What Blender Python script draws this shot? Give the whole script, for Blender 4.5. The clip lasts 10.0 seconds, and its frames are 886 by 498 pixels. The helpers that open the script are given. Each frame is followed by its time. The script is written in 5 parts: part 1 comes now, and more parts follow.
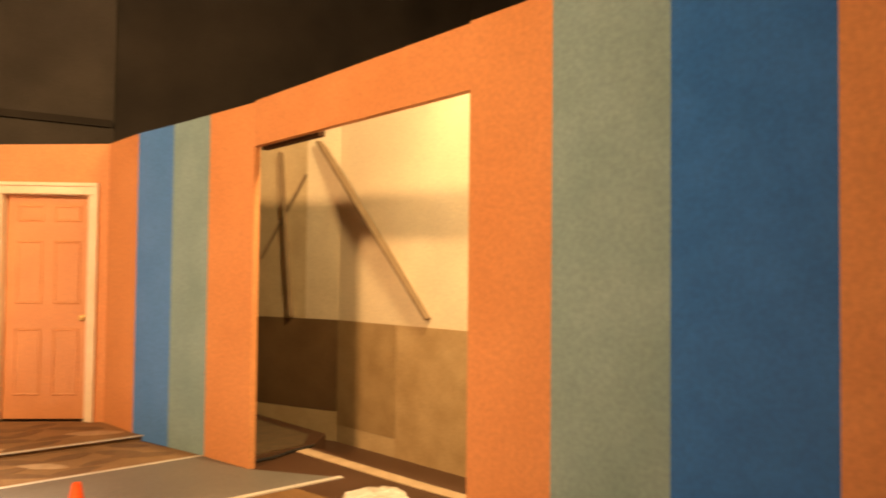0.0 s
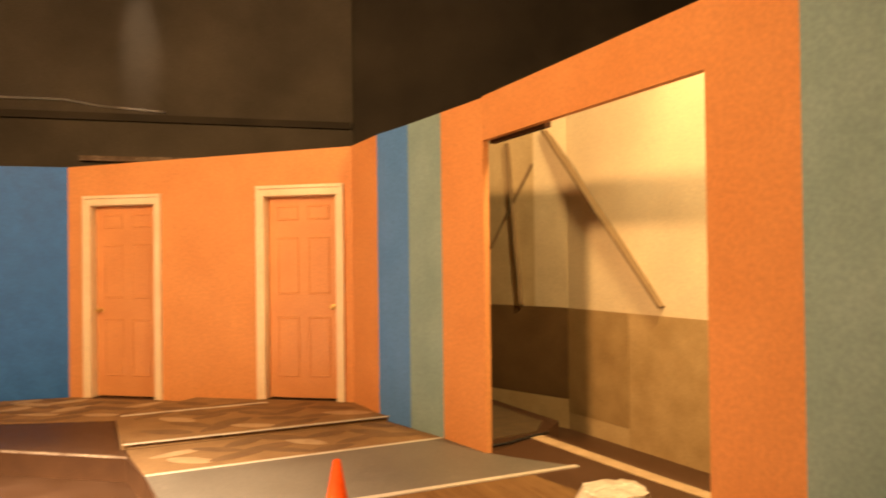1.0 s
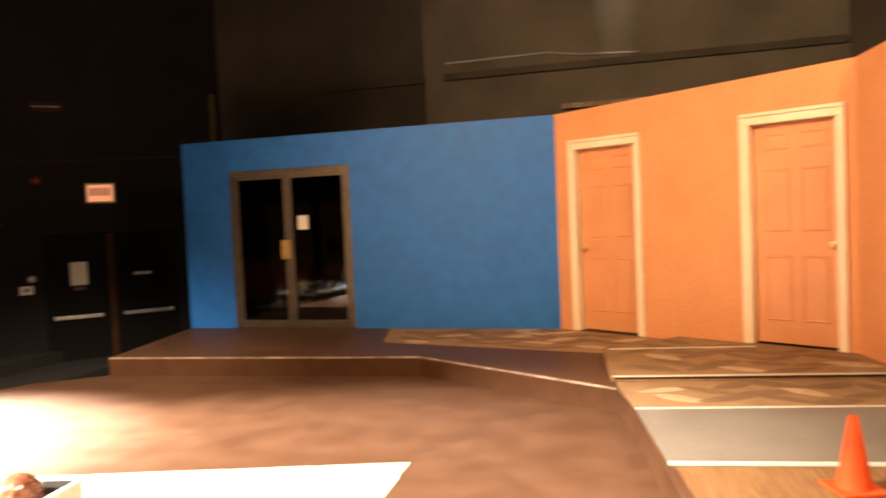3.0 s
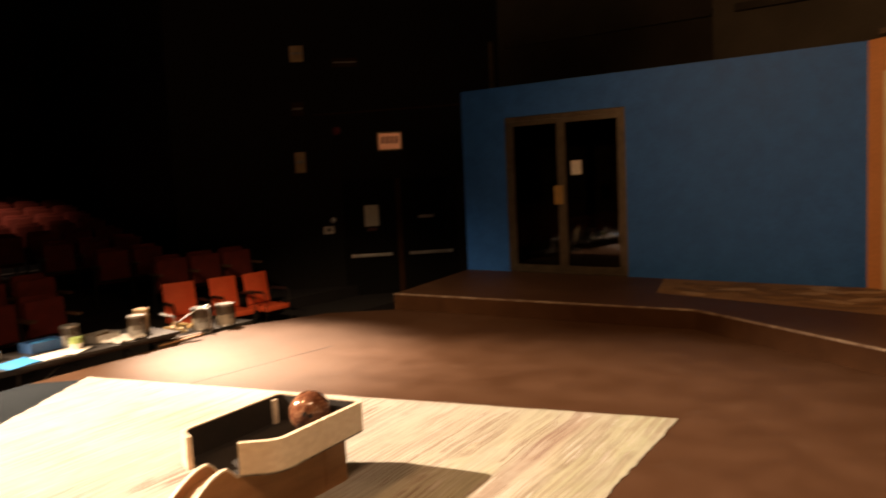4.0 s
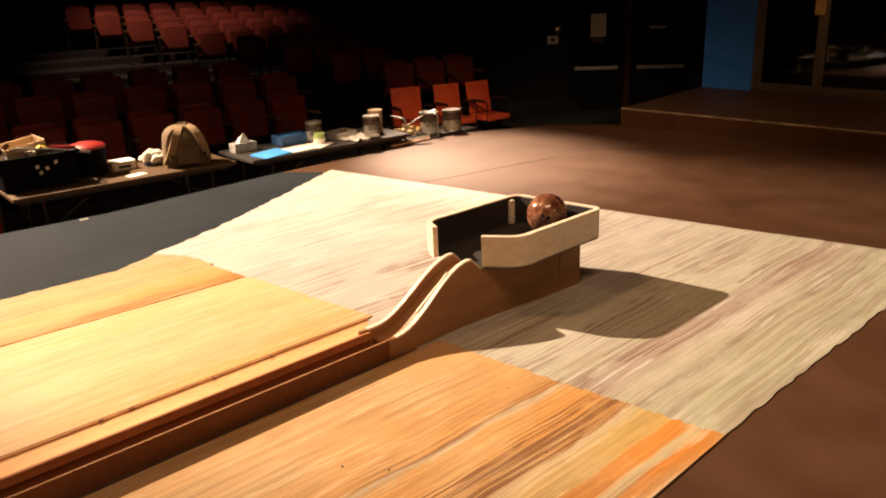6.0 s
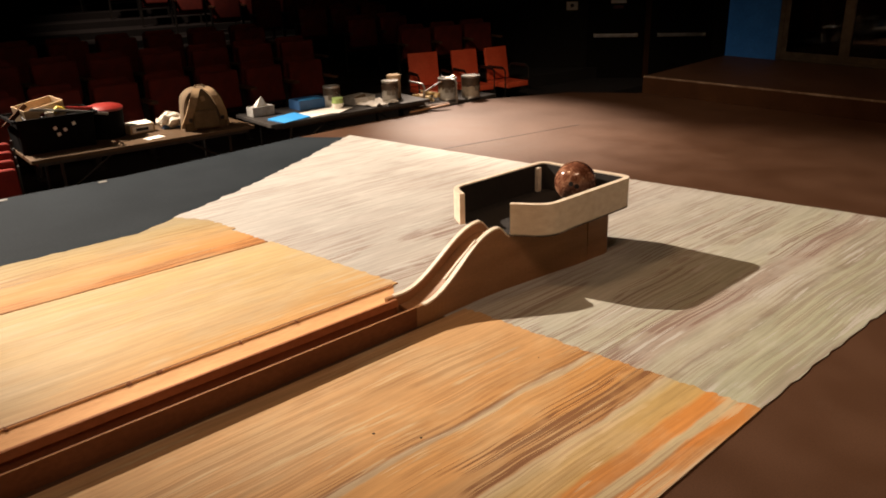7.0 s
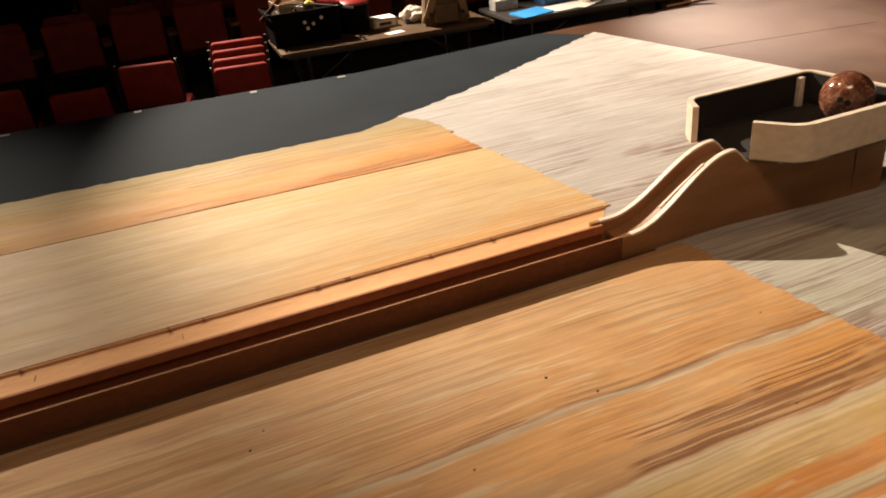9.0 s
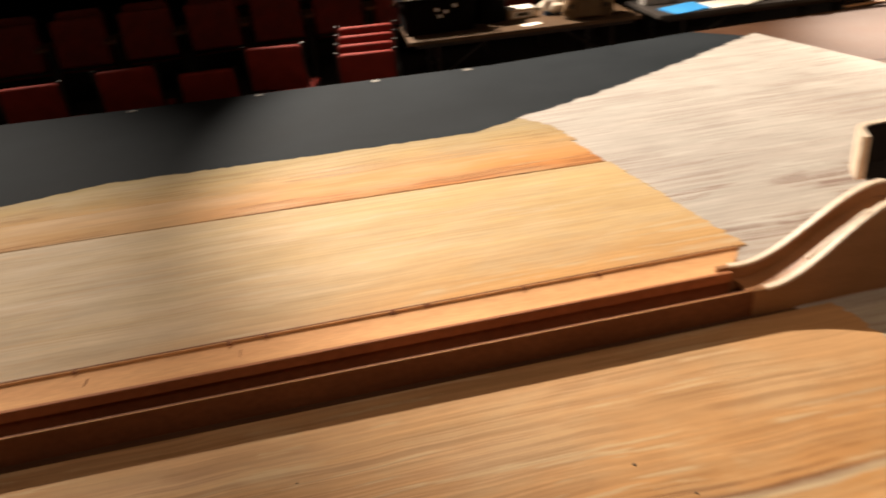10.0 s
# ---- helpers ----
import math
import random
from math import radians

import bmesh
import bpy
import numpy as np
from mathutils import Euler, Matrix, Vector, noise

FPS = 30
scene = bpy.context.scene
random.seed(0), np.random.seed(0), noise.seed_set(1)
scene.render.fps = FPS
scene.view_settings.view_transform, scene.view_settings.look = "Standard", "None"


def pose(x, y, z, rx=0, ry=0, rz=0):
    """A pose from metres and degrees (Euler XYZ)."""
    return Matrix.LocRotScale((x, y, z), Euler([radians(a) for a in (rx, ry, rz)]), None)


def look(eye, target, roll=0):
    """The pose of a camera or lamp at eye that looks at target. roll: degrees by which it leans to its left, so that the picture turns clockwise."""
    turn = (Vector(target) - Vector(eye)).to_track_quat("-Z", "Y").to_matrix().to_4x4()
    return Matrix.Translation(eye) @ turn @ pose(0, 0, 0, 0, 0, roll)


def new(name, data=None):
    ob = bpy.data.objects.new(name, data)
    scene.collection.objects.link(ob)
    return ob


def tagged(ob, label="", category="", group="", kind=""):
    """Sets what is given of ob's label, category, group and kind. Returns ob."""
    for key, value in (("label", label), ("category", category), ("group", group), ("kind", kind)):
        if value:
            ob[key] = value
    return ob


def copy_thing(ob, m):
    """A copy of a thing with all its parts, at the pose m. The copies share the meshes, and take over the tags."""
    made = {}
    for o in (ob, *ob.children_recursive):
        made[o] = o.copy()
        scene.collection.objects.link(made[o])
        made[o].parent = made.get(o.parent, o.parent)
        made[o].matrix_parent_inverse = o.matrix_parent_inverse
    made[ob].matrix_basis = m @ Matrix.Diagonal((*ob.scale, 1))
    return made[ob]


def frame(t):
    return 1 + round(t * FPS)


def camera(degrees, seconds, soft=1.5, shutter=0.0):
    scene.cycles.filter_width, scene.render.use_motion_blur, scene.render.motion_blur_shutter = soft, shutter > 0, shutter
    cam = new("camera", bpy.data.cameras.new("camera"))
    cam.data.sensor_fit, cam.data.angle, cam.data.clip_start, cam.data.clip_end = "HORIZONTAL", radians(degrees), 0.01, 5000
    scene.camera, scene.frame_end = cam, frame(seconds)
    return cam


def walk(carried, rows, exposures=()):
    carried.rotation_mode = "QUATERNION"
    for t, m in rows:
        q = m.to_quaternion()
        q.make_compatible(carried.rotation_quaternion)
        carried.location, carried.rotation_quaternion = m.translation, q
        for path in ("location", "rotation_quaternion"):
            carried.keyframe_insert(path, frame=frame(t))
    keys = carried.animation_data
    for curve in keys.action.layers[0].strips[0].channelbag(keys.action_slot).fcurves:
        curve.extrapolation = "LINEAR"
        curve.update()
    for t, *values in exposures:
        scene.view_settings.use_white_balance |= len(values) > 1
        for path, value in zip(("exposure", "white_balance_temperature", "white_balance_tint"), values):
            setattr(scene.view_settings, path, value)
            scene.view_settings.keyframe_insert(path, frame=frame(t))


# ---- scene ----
cam = camera(59.8, 10.0, soft=1.8, shutter=0.5)
PATH = [
    (0, (0.703, 0.767, 1.604), (1.808, 2.433, 1.667), 0.6),
    (0.5, (0.703, 0.776, 1.618), (1.551, 2.587, 1.665), 0.1),
    (1, (0.667, 0.769, 1.647), (1.251, 2.681, 1.668), -0.7),
    (1.5, (0.604, 0.756, 1.651), (0.964, 2.723, 1.644), -1.0),
    (2, (0.552, 0.765, 1.624), (0.689, 2.76, 1.604), -1.3),
    (2.5, (0.525, 0.832, 1.633), (0.346, 2.822, 1.547), -2.0),
    (3, (0.566, 0.978, 1.587), (-0.02, 2.888, 1.495), -2.5),
    (3.2, (0.571, 1.027, 1.595), (-0.154, 2.889, 1.492), -2.4),
    (4.3, (0.569, 1.109, 1.538), (-0.77, 2.576, 1.306), -2.8),
    (4.5, (0.551, 1.088, 1.53), (-0.846, 2.496, 1.272), -2.7),
    (5, (0.516, 1.043, 1.517), (-0.975, 2.322, 1.14), -2.7),
    (5.5, (0.465, 1.024, 1.497), (-1.058, 2.206, 0.968), -2.5),
    (7, (0.321, 0.955, 1.459), (-1.2, 2.045, 0.754), -1.7),
    (7.5, (0.284, 0.978, 1.446), (-1.288, 1.983, 0.726), -2.4),
    (8, (0.261, 1.083, 1.427), (-1.446, 1.8, 0.671), -3.8),
    (8.5, (0.254, 1.206, 1.419), (-1.489, 1.718, 0.582), -5.0),
    (9, (0.145, 1.285, 1.407), (-1.579, 1.737, 0.499), -5.6),
    (9.5, (-0.046, 1.378, 1.427), (-1.769, 1.811, 0.508), -5.0),
    (10, (-0.192, 1.516, 1.359), (-1.97, 1.622, 0.452), -5.5),
]
walk(cam, [(t, look(eye, target, roll)) for t, eye, target, roll in PATH],
     exposures=[(0, 2.15, 6800, 10), (0.5, 1.95, 7500, 10), (1.0, 2.05, 7500, 10), (1.5, 2.1, 6500, 10), (2.0, 2.25, 5800, 10), (3.1, 2.3, 6000, 10), (3.7, 0.8, 6900, 14), (4.3, -0.25, 8000, 24), (5.6, -0.27, 8000, 24), (6.8, -0.84, 6250, 15), (10, -0.88, 6250, 15)])

# ---- light ----
world = bpy.data.worlds.new("world")
scene.world = world
world.use_nodes = True
world.node_tree.nodes["Background"].inputs["Color"].default_value = (0.010, 0.008, 0.006, 1)
world.node_tree.nodes["Background"].inputs["Strength"].default_value = 0.3


def spot(name, eye, target, watts, colour, degrees, blend, radius):
    d = bpy.data.lights.new(name, "SPOT")
    d.energy, d.color, d.spot_size, d.spot_blend, d.shadow_soft_size = watts, colour, radians(degrees), blend, radius
    o = new(name, d)
    o.matrix_world = look(eye, target)
    return o


def area(name, eye, target, watts, colour, sx, sy):
    d = bpy.data.lights.new(name, "AREA")
    d.shape, d.energy, d.color, d.size, d.size_y = "RECTANGLE", watts, colour, sx, sy
    o = new(name, d)
    o.matrix_world = look(eye, target)
    return o


spot("key_spotlight", (-9.5, -0.1, 5.4), (-4.2, 3.15, 0.0), 15000, (1.0, 0.82, 0.62), 40, 0.5, 0.06)
# unseen lamp, added to carry the key light over the near lane
spot("near_fill", (-9.3, -2.8, 5.7), (-3.0, -2.6, 0.0), 8800, (1.0, 0.82, 0.62), 53, 0.75, 0.06)
spot("wash_spotlight", (-4.4, 1.0, 5.6), (1.1, 7.7, 1.3), 1060, (1.0, 0.585, 0.285), 90, 1.0, 0.4)
spot("edge_spotlight", (-1.0, -2.0, 6.8), (-5.4, 6.1, 0.0), 4300, (1.0, 0.74, 0.48), 30, 1.0, 0.2)
# unseen lamp, added for the pale glow on the floor behind the approach
spot("floor_glow_fill", (-9.6, 6.9, 4.6), (-5.2, 5.7, 0.0), 12500, (1.0, 0.80, 0.60), 25, 1.0, 0.25)
spot("house_spotlight", (-12.5, 2.5, 7.2), (-15.0, 5.8, 0.9), 2200, (1.0, 0.72, 0.52), 40, 0.8, 0.2)
# unseen soft lamp, added to lift the shadows on the stage
area("stage_fill", (0.6, 1.2, 7.2), (-2.2, 2.2, 0.0), 50, (1.0, 0.66, 0.42), 3.0, 1.0).data.spread = radians(84)
spot("wall_spotlight", (-0.25, 11.3, 7.8), (-0.22, 12.3, 4.9), 150, (1.0, 0.80, 0.62), 12, 1.0, 0.05)
area("work_light", (3.5, 4.2, 4.2), (3.9, 6.2, 1.2), 50, (1.0, 0.70, 0.36), 0.5, 0.5)

# ---- materials ----


def surface(name, c1, c2, scale=6.0, rough=0.7, bump=0.1, stretch=(1, 1, 1), turn=0.0, metal=0.0, fine=60.0, c3=None, rvar=0.12, spec=0.5, grit=0.35):
    """Two scales of noise between two or three colours, with fine relief."""
    m = bpy.data.materials.new(name)
    m.use_nodes = True
    nt = m.node_tree
    n, l = nt.nodes, nt.links
    b = n["Principled BSDF"]
    tc = n.new("ShaderNodeTexCoord")
    mp = n.new("ShaderNodeMapping")
    mp.inputs["Rotation"].default_value = (0, 0, radians(turn))
    mp.inputs["Scale"].default_value = stretch
    l.new(tc.outputs["Object"], mp.inputs["Vector"])
    a = n.new("ShaderNodeTexNoise")
    a.inputs["Scale"].default_value, a.inputs["Detail"].default_value = scale, 6
    f = n.new("ShaderNodeTexNoise")
    f.inputs["Scale"].default_value, f.inputs["Detail"].default_value = fine, 4
    l.new(mp.outputs[0], a.inputs["Vector"])
    l.new(mp.outputs[0], f.inputs["Vector"])
    r = n.new("ShaderNodeValToRGB")
    r.color_ramp.elements[0].position, r.color_ramp.elements[1].position = 0.32, 0.68
    r.color_ramp.elements[0].color, r.color_ramp.elements[1].color = (*c1, 1), (*c2, 1)
    if c3:
        e = r.color_ramp.elements.new(0.5)
        e.color = (*c3, 1)
    l.new(a.outputs["Fac"], r.inputs[0])
    x = n.new("ShaderNodeMix")
    x.data_type, x.blend_type = "RGBA", "MULTIPLY"
    x.inputs["Factor"].default_value = grit
    g = n.new("ShaderNodeMapRange")
    g.inputs["From Min"].default_value, g.inputs["From Max"].default_value = 0.3, 0.7
    g.inputs["To Min"].default_value, g.inputs["To Max"].default_value = 0.65, 1.2
    l.new(f.outputs["Fac"], g.inputs["Value"])
    l.new(r.outputs[0], x.inputs["A"])
    l.new(g.outputs[0], x.inputs["B"])
    l.new(x.outputs["Result"], b.inputs["Base Color"])
    q = n.new("ShaderNodeMapRange")
    q.inputs["To Min"].default_value, q.inputs["To Max"].default_value = rough - rvar, min(1, rough + rvar)
    l.new(a.outputs["Fac"], q.inputs["Value"])
    l.new(q.outputs[0], b.inputs["Roughness"])
    b.inputs["Metallic"].default_value = metal
    b.inputs["Specular IOR Level"].default_value = spec
    if bump:
        p = n.new("ShaderNodeBump")
        p.inputs["Strength"].default_value, p.inputs["Distance"].default_value = bump, 0.01
        l.new(f.outputs["Fac"], p.inputs["Height"])
        l.new(p.outputs[0], b.inputs["Normal"])
    return m


def scuffed(m, colour, scale, lo, hi, amount):
    """Lays uneven dusty scuffs of a paler colour over a material."""
    n, l = m.node_tree.nodes, m.node_tree.links
    b = n["Principled BSDF"]
    under = b.inputs["Base Color"].links[0].from_socket
    tc = n.new("ShaderNodeTexCoord")
    masks = []
    for k, (sc, a, c) in enumerate(((scale, lo, hi), (scale * 9, 0.38, 0.66))):
        t = n.new("ShaderNodeTexNoise")
        t.inputs["Scale"].default_value, t.inputs["Detail"].default_value, t.inputs["Roughness"].default_value = sc, 7, 0.65
        l.new(tc.outputs["Object"], t.inputs["Vector"])
        g = n.new("ShaderNodeMapRange")
        g.inputs["From Min"].default_value, g.inputs["From Max"].default_value = a, c
        g.inputs["To Max"].default_value = amount if k == 0 else 1.0
        l.new(t.outputs["Fac"], g.inputs["Value"])
        masks.append(g.outputs[0])
    q = n.new("ShaderNodeMath")
    q.operation = "MULTIPLY"
    l.new(masks[0], q.inputs[0])
    l.new(masks[1], q.inputs[1])
    x = n.new("ShaderNodeMix")
    x.data_type = "RGBA"
    x.inputs["B"].default_value = (*colour, 1)
    l.new(q.outputs[0], x.inputs["Factor"])
    l.new(under, x.inputs["A"])
    l.new(x.outputs["Result"], b.inputs["Base Color"])
    return m


LANE = 6.5  # degrees that the lanes lean from the blue wall's normal
M = {
    "stage": scuffed(surface("stage_paint", (0.070, 0.0315, 0.0142), (0.092, 0.044, 0.022), 3, 0.54, 0.2, fine=170, spec=0.34, grit=0.75), (0.23, 0.15, 0.10), 1.7, 0.58, 0.82, 0.40),
    "riser": surface("riser_paint", (0.040, 0.0165, 0.0065), (0.056, 0.024, 0.010), 5, 0.85, 0.1, spec=0.1),
    "blue_floor": surface("blue_grey_paint", (0.015, 0.020, 0.024), (0.023, 0.029, 0.034), 2.0, 0.9, 0.1, spec=0.08),
    "orange": surface("orange_paint", (0.61, 0.262, 0.10), (0.67, 0.300, 0.12), 2.5, 0.6, 0.12, fine=45, spec=0.3),
    "blue": surface("blue_paint", (0.018, 0.130, 0.455), (0.027, 0.158, 0.53), 6.0, 0.55, 0.12, fine=45, spec=0.35),
    "blue_light": surface("light_blue_paint", (0.08, 0.225, 0.57), (0.10, 0.255, 0.63), 2.5, 0.6, 0.12, fine=45, spec=0.15),
    "teal": surface("teal_paint", (0.205, 0.322, 0.335), (0.255, 0.382, 0.40), 2.5, 0.6, 0.12, fine=45, spec=0.15),
    "trim": surface("cream_paint", (0.78, 0.62, 0.42), (0.84, 0.70, 0.50), 4, 0.45, 0.05),
    "door": surface("door_paint", (0.61, 0.26, 0.10), (0.67, 0.298, 0.12), 3, 0.5, 0.05),
    "black": surface("black_wall_paint", (0.036, 0.030, 0.023), (0.070, 0.058, 0.045), 0.8, 0.8, 0.3, grit=0.6, spec=0.2),
    # scuffed black, raised in tone to hold the light on the back wall
    "black_lit": scuffed(surface("lit_worn_black_paint", (0.075, 0.064, 0.050), (0.125, 0.107, 0.085), 0.9, 0.8, 0.3, grit=0.6, spec=0.2), (0.13, 0.11, 0.09), 1.4, 0.52, 0.8, 0.4),
    "house_black": surface("house_black_paint", (0.006, 0.005, 0.004), (0.011, 0.009, 0.008), 0.8, 0.8, 0.2, spec=0.2),
    "house": surface("dark_carpet", (0.007, 0.005, 0.005), (0.013, 0.010, 0.009), 5, 0.95, 0.3),
    "block": surface("cream_block_paint", (0.62, 0.52, 0.34), (0.75, 0.64, 0.42), 1.2, 0.7, 0.2),
    "dado": surface("brown_dado_paint", (0.36, 0.245, 0.11), (0.47, 0.335, 0.165), 4.0, 0.7, 0.2, spec=0.2),
    "grey": scuffed(surface("grey_paint", (0.148, 0.132, 0.110), (0.18, 0.161, 0.135), 2, 0.6, 0.1, spec=0.2), (0.30, 0.26, 0.21), 3.0, 0.55, 0.75, 0.5),
    "white": surface("white_tape", (0.55, 0.50, 0.42), (0.66, 0.6, 0.5), 8, 0.5, 0.05),
}


ORIGIN = (-2.145, 2.575)  # where the return track meets the ramp: across (u) and along (v) the lane count from here


def painted_boards(name, u0, u1, bands, seed, pale, dark, clusters=(), far=None, wobble=0.02, grain=0.20, dabs=0.6, loose=0.0, rough=0.72):
    """Hand-painted boards: bands (u, colour) across the lane, dry-brush grain along it, and groups of thin dark strokes.

    clusters: (from, to, strength) in u where the dark strokes are dense; far: (v from, v to, colour, amount)."""
    m = bpy.data.materials.new(name)
    m.use_nodes = True
    n, l = m.node_tree.nodes, m.node_tree.links
    b = n["Principled BSDF"]
    tc = n.new("ShaderNodeTexCoord")
    turn = n.new("ShaderNodeMapping")
    turn.inputs["Rotation"].default_value = (0, 0, radians(-LANE))
    home = Matrix.Rotation(radians(-LANE), 2) @ Vector(ORIGIN)
    turn.inputs["Location"].default_value = (-home.x, -home.y, 0)
    l.new(tc.outputs["Object"], turn.inputs["Vector"])
    axes = n.new("ShaderNodeSeparateXYZ")
    l.new(turn.outputs[0], axes.inputs[0])

    def math_node(kind, p, q):
        g = n.new("ShaderNodeMath")
        g.operation = kind
        for i, v in enumerate((p, q)):
            if isinstance(v, (int, float)):
                g.inputs[i].default_value = v
            else:
                l.new(v, g.inputs[i])
        return g.outputs[0]

    def tex(sx, sy, detail, rough_n=0.55, u=None):
        c = n.new("ShaderNodeCombineXYZ")
        l.new(math_node("MULTIPLY", u or axes.outputs[0], sx), c.inputs[0])
        l.new(math_node("MULTIPLY", axes.outputs[1], sy), c.inputs[1])
        c.inputs[2].default_value = seed * 3.17 + sx * 0.013
        t = n.new("ShaderNodeTexNoise")
        t.inputs["Scale"].default_value, t.inputs["Detail"].default_value, t.inputs["Roughness"].default_value = 1.0, detail, rough_n
        l.new(c.outputs[0], t.inputs["Vector"])
        return t.outputs["Fac"]

    def span(v, a, c, lo=0.0, hi=1.0):
        g = n.new("ShaderNodeMapRange")
        for key, value in (("From Min", a), ("From Max", c), ("To Min", lo), ("To Max", hi)):
            g.inputs[key].default_value = value
        l.new(v, g.inputs["Value"])
        return g.outputs[0]

    def mix(fac, a, c, blend="MIX"):
        g = n.new("ShaderNodeMix")
        g.data_type, g.blend_type = "RGBA", blend
        if isinstance(fac, float):
            g.inputs["Factor"].default_value = fac
        else:
            l.new(fac, g.inputs["Factor"])
        for key, value in (("A", a), ("B", c)):
            if isinstance(value, tuple):
                g.inputs[key].default_value = (*value, 1)
            else:
                l.new(value, g.inputs[key])
        return g.outputs["Result"]

    def ramp(fac, stops):
        r = n.new("ShaderNodeValToRGB")
        e = r.color_ramp.elements
        while len(e) < len(stops):
            e.new(0.5)
        for k, (u, c) in enumerate(stops):
            e[k].position = min(1, max(0, (u - u0) / (u1 - u0)))
            e[k].color = (*c, 1)
        l.new(fac, r.inputs[0])
        return r.outputs[0]

    # the boards' edges wander: a slow drift along the lane and a brushy fringe
    drift = math_node("MULTIPLY", math_node("SUBTRACT", tex(0.9, 0.75, 2), 0.5), wobble * 2.4)
    drift = math_node("ADD", drift, math_node("MULTIPLY", math_node("SUBTRACT", tex(2.6, 2.4, 2), 0.5), 0.035))
    fringe = math_node("MULTIPLY", math_node("SUBTRACT", tex(26, 5.0, 4, 0.65), 0.5), wobble * 2.6)
    drifted = math_node("ADD", axes.outputs[0], drift)
    u = math_node("ADD", drifted, fringe)
    col = ramp(span(u, u0, u1), bands)
    if far:
        v = math_node("ADD", axes.outputs[1], math_node("MULTIPLY", math_node("SUBTRACT", tex(3.5, 0.8, 5, 0.6), 0.5), 1.6))
        col = mix(span(v, far[0], far[1], 0.0, far[3]), col, far[2])
    col = mix(span(tex(5.0, 1.9, 5, 0.65, drifted), 0.46, 0.62, 0.0, 0.38), col, pale)
    col = mix(grain, col, span(tex(70, 1.6, 4, 0.62, drifted), 0.36, 0.64, 0.55, 1.22), "MULTIPLY")
    col = mix(0.40, col, span(tex(12, 3.2, 6, 0.7), 0.3, 0.7, 0.74, 1.18), "MULTIPLY")
    # pale dry-brush dabs
    dab = math_node("MULTIPLY", span(tex(34, 1.7, 4, 0.6, drifted), 0.575, 0.60), span(tex(3.4, 2.4, 3), 0.44, 0.54))
    col = mix(math_node("MULTIPLY", dab, dabs), col, pale)
    # groups of dark strokes
    stops = [(u0, (loose,) * 3)]
    for a, c, k in clusters:
        stops += [(a - 0.012, (loose,) * 3), (a, (k,) * 3), (c, (k,) * 3), (c + 0.012, (loose,) * 3)]
    dense = ramp(span(u, u0, u1), stops)
    stroke = math_node("MAXIMUM", span(tex(120, 0.8, 2, 0.5, drifted), 0.545, 0.565), math_node("MULTIPLY", span(tex(52, 1.0, 2, 0.5, drifted), 0.58, 0.595), 0.9))
    patch = span(tex(4.0, 1.6, 3), 0.42, 0.50)
    col = mix(math_node("MULTIPLY", math_node("MULTIPLY", stroke, patch), dense), col, dark)
    l.new(col, b.inputs["Base Color"])
    l.new(span(tex(9, 1.5, 3), 0.3, 0.7, rough - 0.1, rough + 0.15), b.inputs["Roughness"])
    b.inputs["Specular IOR Level"].default_value = 0.14
    p = n.new("ShaderNodeBump")
    p.inputs["Strength"].default_value, p.inputs["Distance"].default_value = 0.3, 0.004
    l.new(tex(70, 3, 4), p.inputs["Height"])
    l.new(p.outputs[0], b.inputs["Normal"])
    return m


def plain(name, colour, rough=0.5, metal=0.0, emit=0.0, coat=0.0):
    m = bpy.data.materials.new(name)
    m.use_nodes = True
    b = m.node_tree.nodes["Principled BSDF"]
    b.inputs["Base Color"].default_value = (*colour, 1)
    b.inputs["Roughness"].default_value, b.inputs["Metallic"].default_value = rough, metal
    b.inputs["Coat Weight"].default_value = coat
    if emit:
        b.inputs["Emission Color"].default_value = (*colour, 1)
        b.inputs["Emission Strength"].default_value = emit
    return m


def clear_glass(name, tint):
    """Thin clear pane: mostly see-through, with a real mirror-like gloss."""
    m = bpy.data.materials.new(name)
    m.use_nodes = True
    n, l = m.node_tree.nodes, m.node_tree.links
    n.remove(n["Principled BSDF"])
    t, g, x, f = n.new("ShaderNodeBsdfTransparent"), n.new("ShaderNodeBsdfGlossy"), n.new("ShaderNodeMixShader"), n.new("ShaderNodeFresnel")
    t.inputs["Color"].default_value = (*tint, 1)
    g.inputs["Roughness"].default_value = 0.03
    f.inputs["IOR"].default_value = 1.5
    l.new(f.outputs[0], x.inputs[0])
    l.new(t.outputs[0], x.inputs[1])
    l.new(g.outputs[0], x.inputs[2])
    l.new(x.outputs[0], n["Material Output"].inputs["Surface"])
    return m


